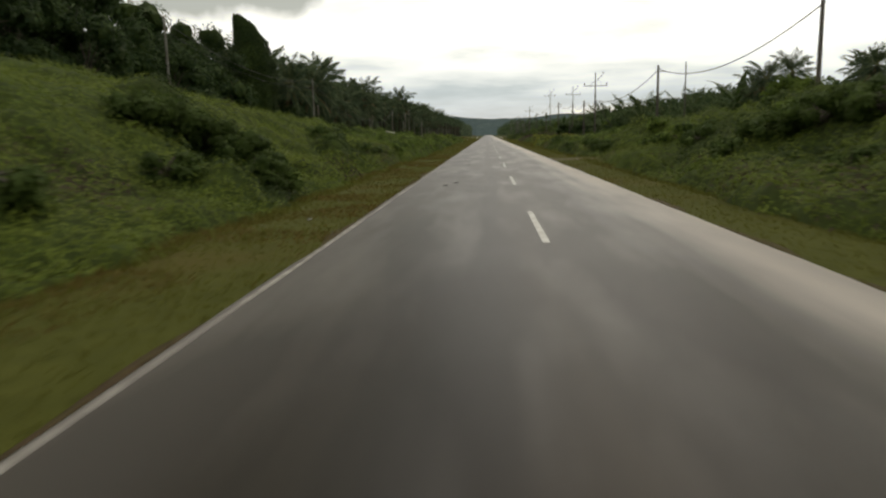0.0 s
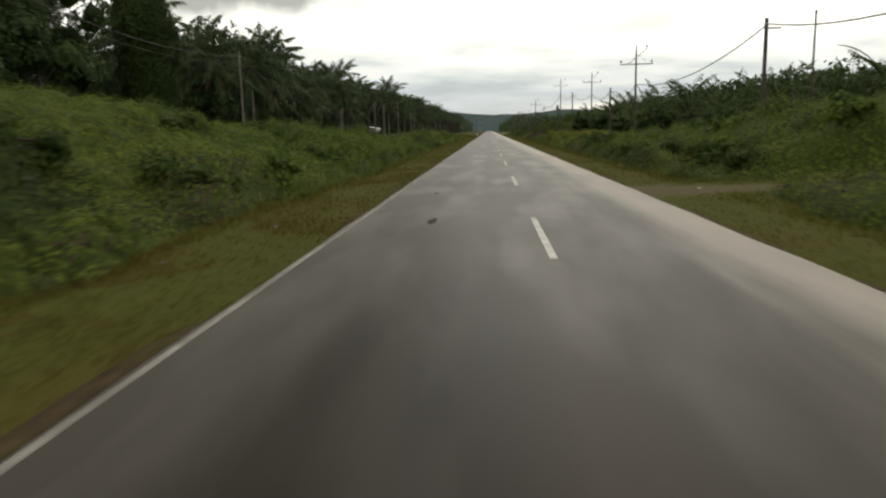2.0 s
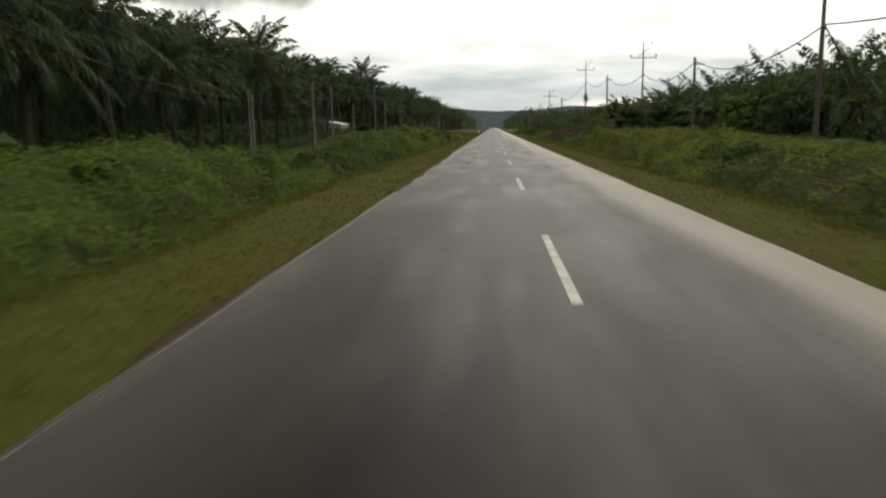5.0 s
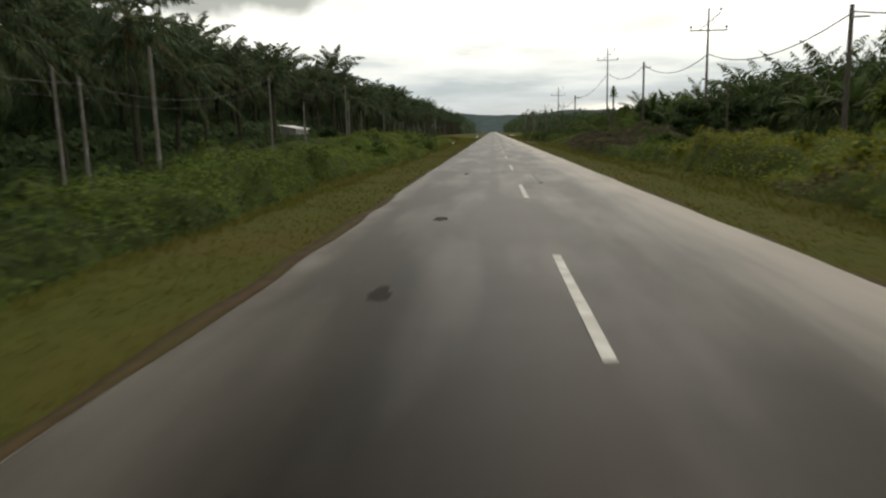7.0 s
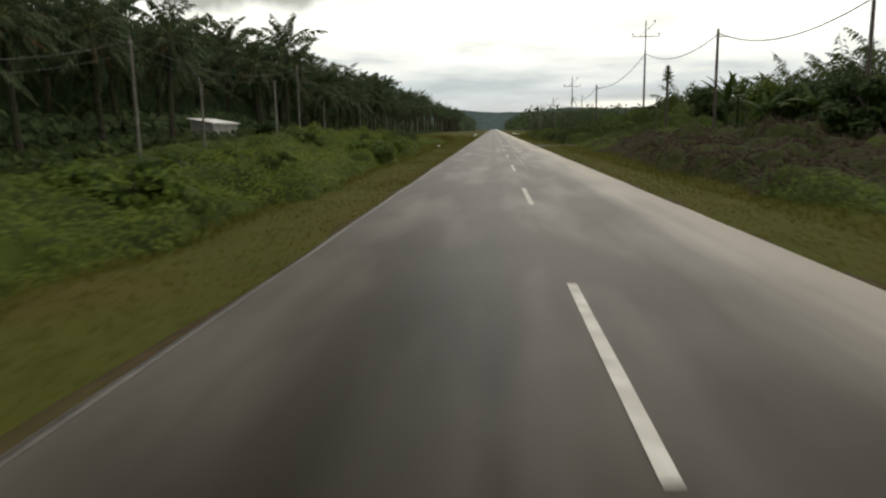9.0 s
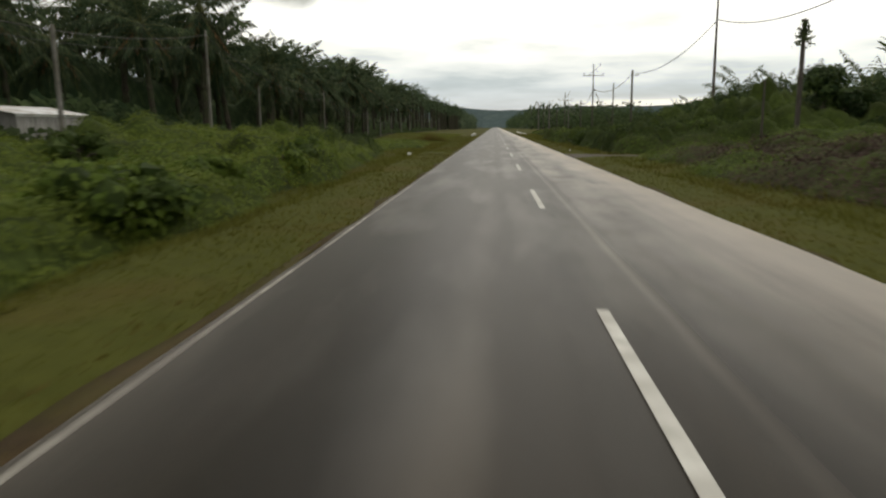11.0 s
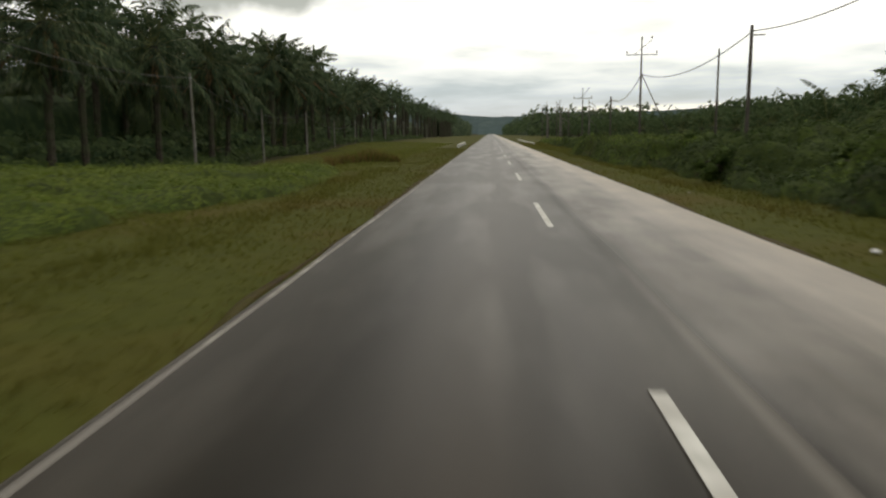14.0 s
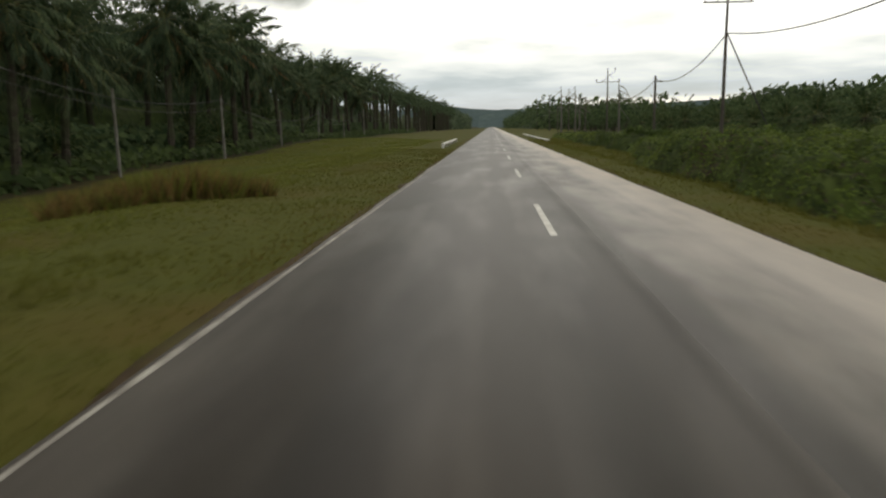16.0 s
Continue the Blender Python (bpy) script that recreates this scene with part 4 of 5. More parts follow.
def place_palms(variants, spots, seed, tops=False):
    """Palms at (x, y, size); with tops, the third number is the height of the crown's tip over the road."""
    r = random.Random(seed)
    heights = {o.name: palm_height(o) for o in variants}
    for x, y, s in spots:
        src = r.choice(variants)
        if tops:
            s = (s - float(ground(x, y))) / heights[src.name]
        copy_thing(src, pose(x, y, float(ground(x, y)), r.uniform(-5, 5), r.uniform(-5, 5), r.uniform(0, 360)) @ Matrix.Scale(s, 4))


def far_palms(spots, trunk_h, length, mat, label, seed):
    """Many distant palms in one mesh: simple crowns of coarse leaves on stems."""
    rng = np.random.default_rng(seed)
    vs, bm = [], bmesh.new()
    for x, y, s in spots:
        z = float(ground(x, y))
        top = np.array([x, y, z + trunk_h * s])
        for k in range(17):
            f = k / 16
            _, q = frond_arrays(rng, length * s * rng.uniform(0.85, 1.1), k * 2.4 + rng.normal(0, 0.2), 1.38 - 1.6 * f + rng.normal(0, 0.1), 1.75 * rng.uniform(0.8, 1.2), length * 0.19 * s, 10, 0.14 * s)
            vs.append(q + top)
        tube(bm, [(x, y, z - 0.3), (x, y, float(top[2]))], [0.36, 0.34], 6)
    v = np.concatenate(vs)
    tagged(mesh_object("distant_palms", v, np.arange(len(v)).reshape(-1, 4), mat), label, "palm trees", kind="stuff")
    tagged(part("distant_palm_stems", bm, M_TRUNK), "rough stems of the distant palms", "palm trees", kind="stuff")


r = random.Random(5)


def left_top(y):
    """Height of the palm tops along the plantation edge."""
    return float(np.interp(y, (85, 102, 108, 111, 115, 120, 132, 155, 168, 180, 196, 201, 206, 220, 233, 247, 260, 280, 290, 305, 320, 350, 640), (11.5, 12.2, 12.4, 14.6, 12.4, 12.0, 12.6, 12.6, 13.3, 11.6, 12.4, 15.8, 13.2, 12.8, 12.4, 11.7, 13.4, 13.7, 11.5, 11.6, 13, 14.2, 14.5)))


spots = [(x, y, left_top(y)) for x, y in ((-25.4, 111), (-25.4, 201.5), (-25.4, 259), (-25.2, 240.5), (-25.4, 231), (-25.4, 277.5), (-29.6, 170.5), (-30.2, 178.5))] + [(-24.5, 37.5, 13.0)]
far_spots = []
for row, x0 in enumerate((-25.5, -33.0, -40.5, -49)):
    y = (90, 86, 84, 66)[row] + (row % 2) * 1.8
    while y < (640, 600, 430, 330)[row]:
        if row or min(abs(y - s[1]) for s in spots[:6]) > 4.5:
            if not (row == 0 and 168 < y < 184):
                yy = y + r.uniform(-2.2, 2.2)
                one = (x0 + r.uniform(-0.9, 0.9), yy, left_top(yy) * r.uniform(0.84, 1.08) * (((1.0, 1.18, 1.28, 1.36) if y < 172 else (1.0, 1.13, 1.23, 1.3))[row]))
                (spots if y < 345 and row < 3 else far_spots).append(one)
        y += ((7.0, 6.6, 6.6, 6.6) if y < 172 else (8.2, 7.4, 7.4, 7.4))[row] if y < 330 else 8.8
place_palms(TALL, spots, 11, True)
far_palms([(x, y, z / 13.2) for x, y, z in far_spots], 9.0, 5.2, M_PALM, "distant rows of tall oil palms", 15)


def right_top(y):
    return np.interp(y, (0, 70, 85, 115, 133, 150, 170, 200, 220, 232, 245, 275, 300, 600), (7.4, 6.8, 6.6, 7.9, 8.3, 8.1, 8.2, 6.9, 6.0, 5.6, 5.1, 4.6, 4.6, 6.0))


spots, far_spots = [], []
for row, x0 in enumerate((24.5, 31, 37.5, 45, 53)):
    y = 40 + (row % 2) * 3.8
    while y < (620, 560, 480, 400, 300)[row]:
        if not (row == 0 and 40 < y < 66):
            k = float(right_top(y)) * (1 + 0.05 * row)
            one = (x0 + r.uniform(-1, 1) + (3 if y < 66 else 0), y + r.uniform(-1.2, 1.2), k * r.uniform(0.88, 1.04))
            (spots if y < 330 and row < 3 else far_spots).append(one)
        y += 7.0 if y < 330 else 8.6
place_palms(TALL, [(23.4, 69.0, 6.9), (23.2, 64.6, 7.4), (24.0, 61.4, 8.0), (24.4, 52.0, 6.7), (23.6, 48.4, 6.9), (27.5, 57.5, 7.3)], 17, True)
place_palms(SHORT, spots + [(27.0, 226.5, 8.5), (28.5, 217.5, 7.8)], 12, True)
far_palms([(x, y, z / 5.6) for x, y, z in far_spots], 2.4, 4.7, M_YOUNG, "distant rows of young oil palms", 16)
# seedling palms between the stems
place_palms(SHORT, [(r.uniform(-47, -26.5), 84 + 4.2 * k + r.uniform(-2, 2), r.uniform(0.5, 0.95)) for k in range(56)], 13)
# the first of each kind stands in the plantation too
for k, o in enumerate(TALL):
    o.matrix_world = pose(-56.5, 70 + 23 * k, float(ground(-56.5, 70 + 23 * k)))
for k, o in enumerate(SHORT):
    o.matrix_world = pose(59, 90 + 31 * k, float(ground(59, 90 + 31 * k)))


# ---- broadleaf trees, vines and banana plants ----
def leaf_tree(name, x, y, height, spread, seed, mat, label, n_leaves=4200, lo=0.25, category="tree", leaf=0.31):
    rng = np.random.default_rng(seed)
    root = thing(name, pose(x, y, float(ground(x, y))), label, category)
    bm = bmesh.new()
    trunk_top = height * 0.55
    bend = rng.normal(0, 0.35, 2)
    bend *= min(1, height / 6)
    tube(bm, [(bend[0] * t * t, bend[1] * t * t, trunk_top * t - 0.3) for t in np.linspace(0, 1, 6)], [min(1, height / 4) * q for q in (0.26, 0.2, 0.17, 0.15, 0.12, 0.09)], 8)
    centres = []
    for k in range(17):
        a, f = k * 2.4 + rng.normal(0, 0.3), rng.uniform(lo, 1.0)
        rr = spread * math.sqrt(max(0.05, 1 - (2 * f - 1.05) ** 2)) * rng.uniform(0.35, 1.0)
        c = np.array([rr * math.cos(a) + bend[0], rr * math.sin(a) + bend[1], height * f * 0.93])
        centres.append((c, rng.uniform(0.22, 0.42) * spread))
        s = np.array([bend[0] * 0.5, bend[1] * 0.5, trunk_top * min(0.95, f * 0.8 + 0.1)])
        tube(bm, [tuple(s), tuple((s + c) / 2 + np.array([0, 0, 0.2])), tuple(c)], [0.07, 0.045, 0.02], 5, False)
    part("trunk", bm, M_BARK, root)
    pts, nr = [], []
    for c, rad in centres:
        n = n_leaves // len(centres)
        d = rng.normal(0, 1, (n, 3))
        d /= np.linalg.norm(d, axis=1)[:, None]
        pts.append(c + d * (rad * rng.uniform(0.35, 1.30, n) ** 0.6)[:, None] * np.array([1, 1, 0.75]))
        nr.append(d + np.array([0, 0, 0.5]))
    # solid cores are added so that the inside of the crown reads dark
    bm = bmesh.new()
    for c, rad in centres:
        core = bmesh.ops.create_icosphere(bm, subdivisions=1, radius=rad * 0.62, matrix=Matrix.Translation(c))
        for v in core["verts"]:
            v.co += (v.co - Vector(c)) * 0.9 * noise.noise(v.co * 1.7)
    inner = part("inner_foliage", bm, M_DEEP if leaf > 0.2 else M_SHRUB, root, "added dark core filling the crown")
    tagged(inner, kind="stuff")
    ob = leaves("crown", np.concatenate(pts), np.concatenate(nr), leaf, mat, "", rng, 0.55)
    for key in ("category", "kind"):
        if key in ob:
            del ob[key]
    ob.parent = root
    return root


for k, (x, y, h, s) in enumerate(((-24, 33, 7.0, 3.4), (-27, 39, 8.0, 3.8), (-31, 47, 9.5, 4.2), (-26.5, 50, 7.0, 3.6), (-28, 58, 10.4, 4.2), (-33, 55, 12.5, 4.9), (-26, 64, 6.8, 3.4), (-29, 71, 11.4, 4.4), (-36, 66, 13.5, 5.0), (-25.5, 28, 7.0, 3.4), (-30, 32, 10.0, 4.2), (-38, 42, 13, 5.0), (-27.5, 45, 8.2, 3.8), (-25, 56, 6.6, 3.2), (-24.5, 44, 5.6, 3.0), (-27, 90, 7.5, 3.2), (-31, 64, 12.2, 4.4), (-34, 76, 13.2, 4.8), (-36, 36, 12, 4.8), (-31, 39, 10.5, 4.4), (-35, 49, 12.5, 4.8), (25, 147, 4.3, 2.6), (24, 154, 4.4, 2.6), (25.5, 138, 4.0, 2.4), (26, 127, 4.0, 2.4), (24.5, 163, 4.2, 2.5), (15.2, 148.5, 3.4, 1.9))):
    leaf_tree("jungle_tree", x, y, h, s, 400 + k, M_JUNGLE, "dark green broadleaf tree at the plantation edge")
for k, (x, y, h, s) in enumerate(((16.5, 193, 1.7, 1.8), (18.5, 203, 3.0, 2.1), (20, 189, 3.9, 2.4), (22, 178, 4.0, 2.6), (20.5, 168, 4.2, 2.6), (19.5, 150, 3.8, 2.4), (21, 131, 3.6, 2.4), (20, 117, 3.4, 2.4), (-22.4, 184.6, 1.5, 1.3), (23, 60, 4.0, 2.6), (21.5, 84, 3.0, 2.2))):
    leaf_tree("tall_shrub", x, y, h, s, 440 + k, M_JUNGLE if k % 3 else M_LEAF, "dense green shrub on the bank", 3000, 0.1, "shrub")
for k, (x, y, h, s) in enumerate(((-10.6, 20.9, 1.0, 1.0), (-10.2, 21.8, 1.2, 1.1), (-9.7, 22.6, 1.2, 1.0), (-9.1, 22.9, 1.3, 1.1), (-8.3, 22.7, 1.3, 1.0), (-7.6, 22.0, 1.3, 0.9), (-7.1, 21.4, 1.1, 0.8), (-8.4, 17.9, 0.8, 0.8), (-8.6, 37.0, 1.2, 1.2), (-9.6, 39.0, 1.2, 1.1), (-8.5, 11.8, 0.9, 0.9), (7.6, 26.8, 0.9, 0.9), (8.3, 26.6, 1.1, 1.0), (9.0, 26.0, 1.2, 1.1), (9.5, 24.8, 1.3, 1.2), (9.9, 23.4, 1.2, 1.1), (10.0, 21.6, 1.2, 1.2), (7.6, 18.4, 0.7, 0.8), (8.6, 33.4, 0.9, 1.0), (7.0, 58.2, 0.8, 0.9), (7.1, 53.0, 0.8, 1.0), (7.4, 50.2, 0.7, 0.9))):
    leaf_tree("dark_shrub", x, y, h, s, 460 + k, M_SHRUB, "low dark green shrub on the grassy bank", 2400, 0.12, "shrub", 0.13)


def bank_shrubs(side, foot, y0, y1, count, seed):
    """Rounded shrubs standing out of the growth on a bank."""
    rs = random.Random(seed)
    for k in range(count):
        y = y0 + (y1 - y0) * (k + rs.random()) / count
        x = side * (float(np.interp(y, *foot)) + 0.9 + 5.5 * rs.random() ** 1.4)
        h = rs.uniform(0.7, 1.25)
        mat, label = rs.choice(((M_LEAF, "rounded bright green shrub on the bank"), (M_LEAF, "rounded bright green shrub on the bank"), (M_SHRUB, "low dark green shrub on the bank"), (M_SHRUB, "low dark green shrub on the bank"), (M_SHRUB, "dull green shrub beside the verge")))
        if side > 0 and 90 < y < 126:
            mat, label = M_LIME, "yellow-green shrub beside the verge"
        h *= 0.7 if side < 0 and 88 < y < 126 else 1.0
        leaf_tree("bank_shrub", x, y, h, h * rs.uniform(0.85, 1.15), seed + k, mat, label, 1200, 0.12, "shrub", 0.17)


bank_shrubs(-1, ((40, 66, 98, 119, 136, 165, 185), (6.2, 6.0, 6.2, 7.3, 5.6, 6.6, 7.6)), 42, 184, 46, 700)
bank_shrubs(1, ((20, 37, 70, 98, 121, 132), (5.0, 5.5, 5.6, 5.6, 6.4, 5.8)), 29, 43, 6, 760)
bank_shrubs(1, ((20, 37, 70, 98, 121, 132), (5.0, 5.5, 5.6, 5.6, 6.4, 5.8)), 50, 131, 24, 780)
bank_shrubs(1, ((185, 222, 245, 270), (6.0, 5.4, 6.8, 7.0)), 186, 262, 22, 820)


def dead_tree(x, y, top, seed):
    """A bare bleached trunk with a few broken drooping branches."""
    rng = np.random.default_rng(seed)
    z0 = float(ground(x, y))
    h = top - z0
    root = thing("dead_tree", pose(x, y, z0), "bare bleached dead tree with broken branches", "dead tree", "dead trees")
    bm = bmesh.new()
    tube(bm, [(0, 0, -0.3), (0.05, 0, h * 0.5), (-0.05, 0.05, h)], [0.16, 0.11, 0.04], 7)
    part("trunk", bm, M_DEADWOOD, root)
    for k in range(5):
        a, s = rng.uniform(0, 6.28), h * rng.uniform(0.5, 0.95)
        ln, up = rng.uniform(0.8, 2.6), rng.uniform(-0.5, 0.8)
        bm = bmesh.new()
        tube(bm, [(ln * t * math.cos(a), ln * t * math.sin(a), s + ln * (up * t - 0.7 * t * t)) for t in (0, 0.35, 0.7, 1.0)], [0.06, 0.05, 0.035, 0.015], 5)
        part("branch", bm, M_DEADWOOD, root)


for k, (x, y, z) in enumerate(((9.2, 310, 7.0), (12.6, 322, 7.6), (14.2, 292, 6.8), (11.2, 305, 5.4))):
    dead_tree(x, y, z, 520 + k)


def vine_column(x, y, height, seed):
    """A dead palm wholly overgrown by creepers, tapering to a leaning peak."""
    rng = np.random.default_rng(seed)
    root = thing("overgrown_dead_palm", pose(x, y, float(ground(x, y))), "dead palm trunk wholly overgrown with dark creepers", "tree")
    bm = bmesh.new()
    tube(bm, [(0, 0, -0.3), (0.1, -0.1, height * 0.5), (-0.5, 0.2, height * 0.92)], [0.4, 0.35, 0.25], 9)
    part("trunk", bm, M_TRUNK, root)
    wide = lambda t: np.interp(t, (0, 0.3, 0.6, 0.8, 0.93, 1), (1.9, 2.1, 2.1, 1.7, 1.05, 0.35))
    cx = lambda t: wide(t) - 1.95
    bm = bmesh.new()
    tube(bm, [(float(cx(t)), 0, height * t * 0.985 - 0.2) for t in np.linspace(0, 1, 14)], [float(wide(t)) * 0.9 for t in np.linspace(0, 1, 14)], 16)
    for v in bm.verts:
        v.co += v.co.normalized() * 0.25 * noise.noise(v.co * 0.9)
    part("creeper_mat", bm, M_BASE, root, "matted dark creeper stems", True)
    n = 14000
    t = rng.random(n) ** 0.9
    a = rng.uniform(0, 2 * np.pi, n)
    wid = wide(t) * (0.92 + 0.2 * value_noise(a * 2, t * 14, 1, seed)) * rng.uniform(0.9, 1.05, n)
    pts = np.stack([cx(t) + wid * np.cos(a), wid * np.sin(a), t * height], 1)
    nr = np.stack([np.cos(a), np.sin(a), 0.2 + 0 * a], 1)
    ob = leaves("creeper", pts, nr, 0.26, M_DEEP, "dark creeper leaves", rng, 0.6)
    for key in ("category", "kind"):
        del ob[key]
    ob.parent = root


vine_column(-26.5, 80.5, 13.9, 480)


def banana(x, y, height, seed):
    rng = np.random.default_rng(seed)
    root = thing("banana_plant", pose(x, y, float(ground(x, y))), "banana plant with broad upright green leaves", "banana plant", "banana plants")
    bm = bmesh.new()
    th = height * 0.5
    tube(bm, [(0, 0, -0.2), (0.03, 0, th * 0.5), (0.06, 0.03, th)], [0.16, 0.13, 0.08], 8)
    part("stem", bm, M_BANANA, root)
    for k in range(9):
        az, el = k * 2.4 + rng.normal(0, 0.2), rng.uniform(0.5, 1.35)
        ln, bend = height * 0.52 * rng.uniform(0.8, 1.1), rng.uniform(0.6, 1.7)
        ts = np.linspace(0, 1, 9)
        ang = el - bend * ts ** 1.5
        rr = np.concatenate([[0], np.cumsum(np.cos(ang[:-1]) * ln / 8)])
        zz = np.concatenate([[0], np.cumsum(np.sin(ang[:-1]) * ln / 8)]) + th
        wd = 0.26 * np.sin(np.clip(ts * 0.95 + 0.03, 0, 1) * np.pi) ** 0.5 * np.where(ts < 0.12, 0.15, 1) * rng.uniform(0.75, 1.1, 9)
        ca, sa = math.cos(az), math.sin(az)
        v, f = [], []
        for s in (-1, 0, 1):
            v += [(rr[i] * ca - s * wd[i] * sa, rr[i] * sa + s * wd[i] * ca, zz[i] - abs(s) * wd[i] * 0.35) for i in range(9)]
        for s in (0, 1):
            f += [(s * 9 + i, s * 9 + i + 1, (s + 1) * 9 + i + 1, (s + 1) * 9 + i) for i in range(8)]
        mesh_object("leaf", v, f, M_BANANA, root, smooth=True)


for k, (x, y, h) in enumerate(((16.8, 164.5, 3.8), (18.2, 161, 4.2), (19.5, 166, 4.2), (19.6, 139, 4.4), (20.6, 136, 4.8), (21.5, 141, 5.0), (22.5, 71, 7.0), (24.5, 74, 6.8), (21, 127, 5.2), (17.5, 175, 5.4), (20, 180, 5.6), (22, 157, 6.0))):
    banana(x, y, h, 500 + k)


def woodland(name, pts_fn, count, size, mat, label, seed):
    rng = np.random.default_rng(seed)
    pts, nr = pts_fn(rng, count)
    ob = leaves(name, pts, nr, size, mat, label, rng, 0.6)
    tagged(ob, label, "woodland", kind="stuff")


def wall_points(x0, x1, y0, y1, top, lumps):
    def fn(rng, n):
        y = rng.uniform(y0, y1, n)
        x = rng.uniform(x0, x1, n)
        hh = top * (0.65 + 0.5 * value_noise(x, y, lumps, 91))
        z = ground(x, y) + hh * rng.random(n) ** 0.7
        return np.stack([x, y, z], 1), np.tile([0.6 * (1 if x0 < 0 else -1), -0.3, 0.5], (n, 1))
    return fn


def backing_mass(x0, x1, y0, y1, top, seed, mat, label):
    """A dense lumpy mass, for far foliage and for backings that keep light out."""
    ys = np.linspace(y0, y1, int((y1 - y0) / 2.5))
    us = np.linspace(0, 1, 9)
    gu, gy = np.meshgrid(us, ys, indexing="ij")
    hh = top * (0.75 + 0.45 * value_noise(gy, gy * 0, 7, seed))
    gz = hh * np.minimum(1, np.sin(gu * math.pi) ** 0.35) + (value_noise(gy, gu * 9, 1.1, seed + 1) - 0.5) * 1.2 * np.sin(gu * math.pi)
    gx = x0 + (x1 - x0) * gu + (value_noise(gy, gu * 11, 1.3, seed + 2) - 0.5) * 1.6
    v = np.stack([gx, gy, ground(gx, gy) + gz - 0.4], -1).reshape(-1, 3)
    n = len(ys)
    i = (np.arange(8)[:, None] * n + np.arange(n - 1)).ravel()
    tagged(mesh_object("far_thicket", v, np.stack([i, i + n, i + n + 1, i + 1], 1), mat), label, "woodland", kind="stuff")


# the first five are added to keep light and sky out between palms
backing_mass(-72, -62, 0, 700, 11, 95, M_DEEP, "added dark mass backing the far plantation")
backing_mass(-58, -52, 60, 700, 7, 99, M_DEEP, "added dark mass blocking light under far palms")
backing_mass(-46, -42.5, 84, 660, 7.5, 94, M_DEEP, "added dark mass blocking light between the palm rows")
backing_mass(-38.5, -35.5, 88, 420, 7.6, 89, M_YOUNG, "added dark mass standing for shade between the palm rows")
backing_mass(-40, -34, 245, 640, 5.5, 93, M_DEEP, "added dark mass closing gaps under the distant palms")
backing_mass(-44, -27, 610, 1150, 12, 96, M_DEEP, "distant dark trees along the road")
backing_mass(64, 76, 10, 430, 6.5, 97, M_DEEP, "far edge of the young plantation")
backing_mass(16, 60, 520, 1150, 9.5, 98, M_DEEP, "distant low woods along the road")
# this leaf wall is added to block the sky behind the palms
woodland("far_plantation", wall_points(-70, -60, 0, 420, 12, 7), 30000, 1.3, M_PALM, "added leaf wall blocking the sky behind the palm rows", 601)
woodland("far_plantation", wall_points(-40, -24, 620, 1100, 14, 9), 9000, 2.2, M_PALM, "distant palms lining the road", 602)
woodland("far_plantation", wall_points(62, 74, 20, 420, 8.5, 7), 22000, 1.3, M_YOUNG, "far young palm plantation", 603)
woodland("far_plantation", wall_points(14, 60, 420, 1100, 10.5, 9), 16000, 1.8, M_YOUNG, "distant low woods beside the road", 604)
# the left-hand growth is added to darken the stand under the palms
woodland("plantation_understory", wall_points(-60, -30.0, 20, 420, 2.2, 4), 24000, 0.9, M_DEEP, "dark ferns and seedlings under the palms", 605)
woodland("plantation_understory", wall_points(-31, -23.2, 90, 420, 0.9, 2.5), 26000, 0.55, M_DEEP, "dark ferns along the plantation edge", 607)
woodland("plantation_understory", wall_points(-33, -28, 92, 420, 2.6, 3), 20000, 0.7, M_YOUNG, "added dark growth closing gaps behind the first palms", 608)
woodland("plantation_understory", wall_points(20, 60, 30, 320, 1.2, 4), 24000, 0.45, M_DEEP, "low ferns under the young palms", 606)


def hill(x0, x1, y, height, seed):
    xs = np.linspace(x0, x1, 90)
    prof = height * (0.78 + 0.22 * value_noise(xs, xs * 0 + seed, 180, seed)) * np.sin(np.linspace(0.02, math.pi - 0.02, 90)) ** 0.16 + value_noise(xs, xs * 0, 17, seed + 1) * 3.5
    rows = [np.stack([xs, np.full(90, y + d), prof * k - 6], 1) for d, k in ((-160, 0), (-80, 0.55), (0, 1.0), (120, 0.9), (300, 0))]
    v = np.concatenate(rows)
    i = (np.arange(4)[:, None] * 90 + np.arange(89)).ravel()
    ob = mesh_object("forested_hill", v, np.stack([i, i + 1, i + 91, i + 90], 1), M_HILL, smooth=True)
    tagged(ob, "low forested hills on the horizon", "hill", kind="structure")


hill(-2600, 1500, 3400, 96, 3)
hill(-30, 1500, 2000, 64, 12)


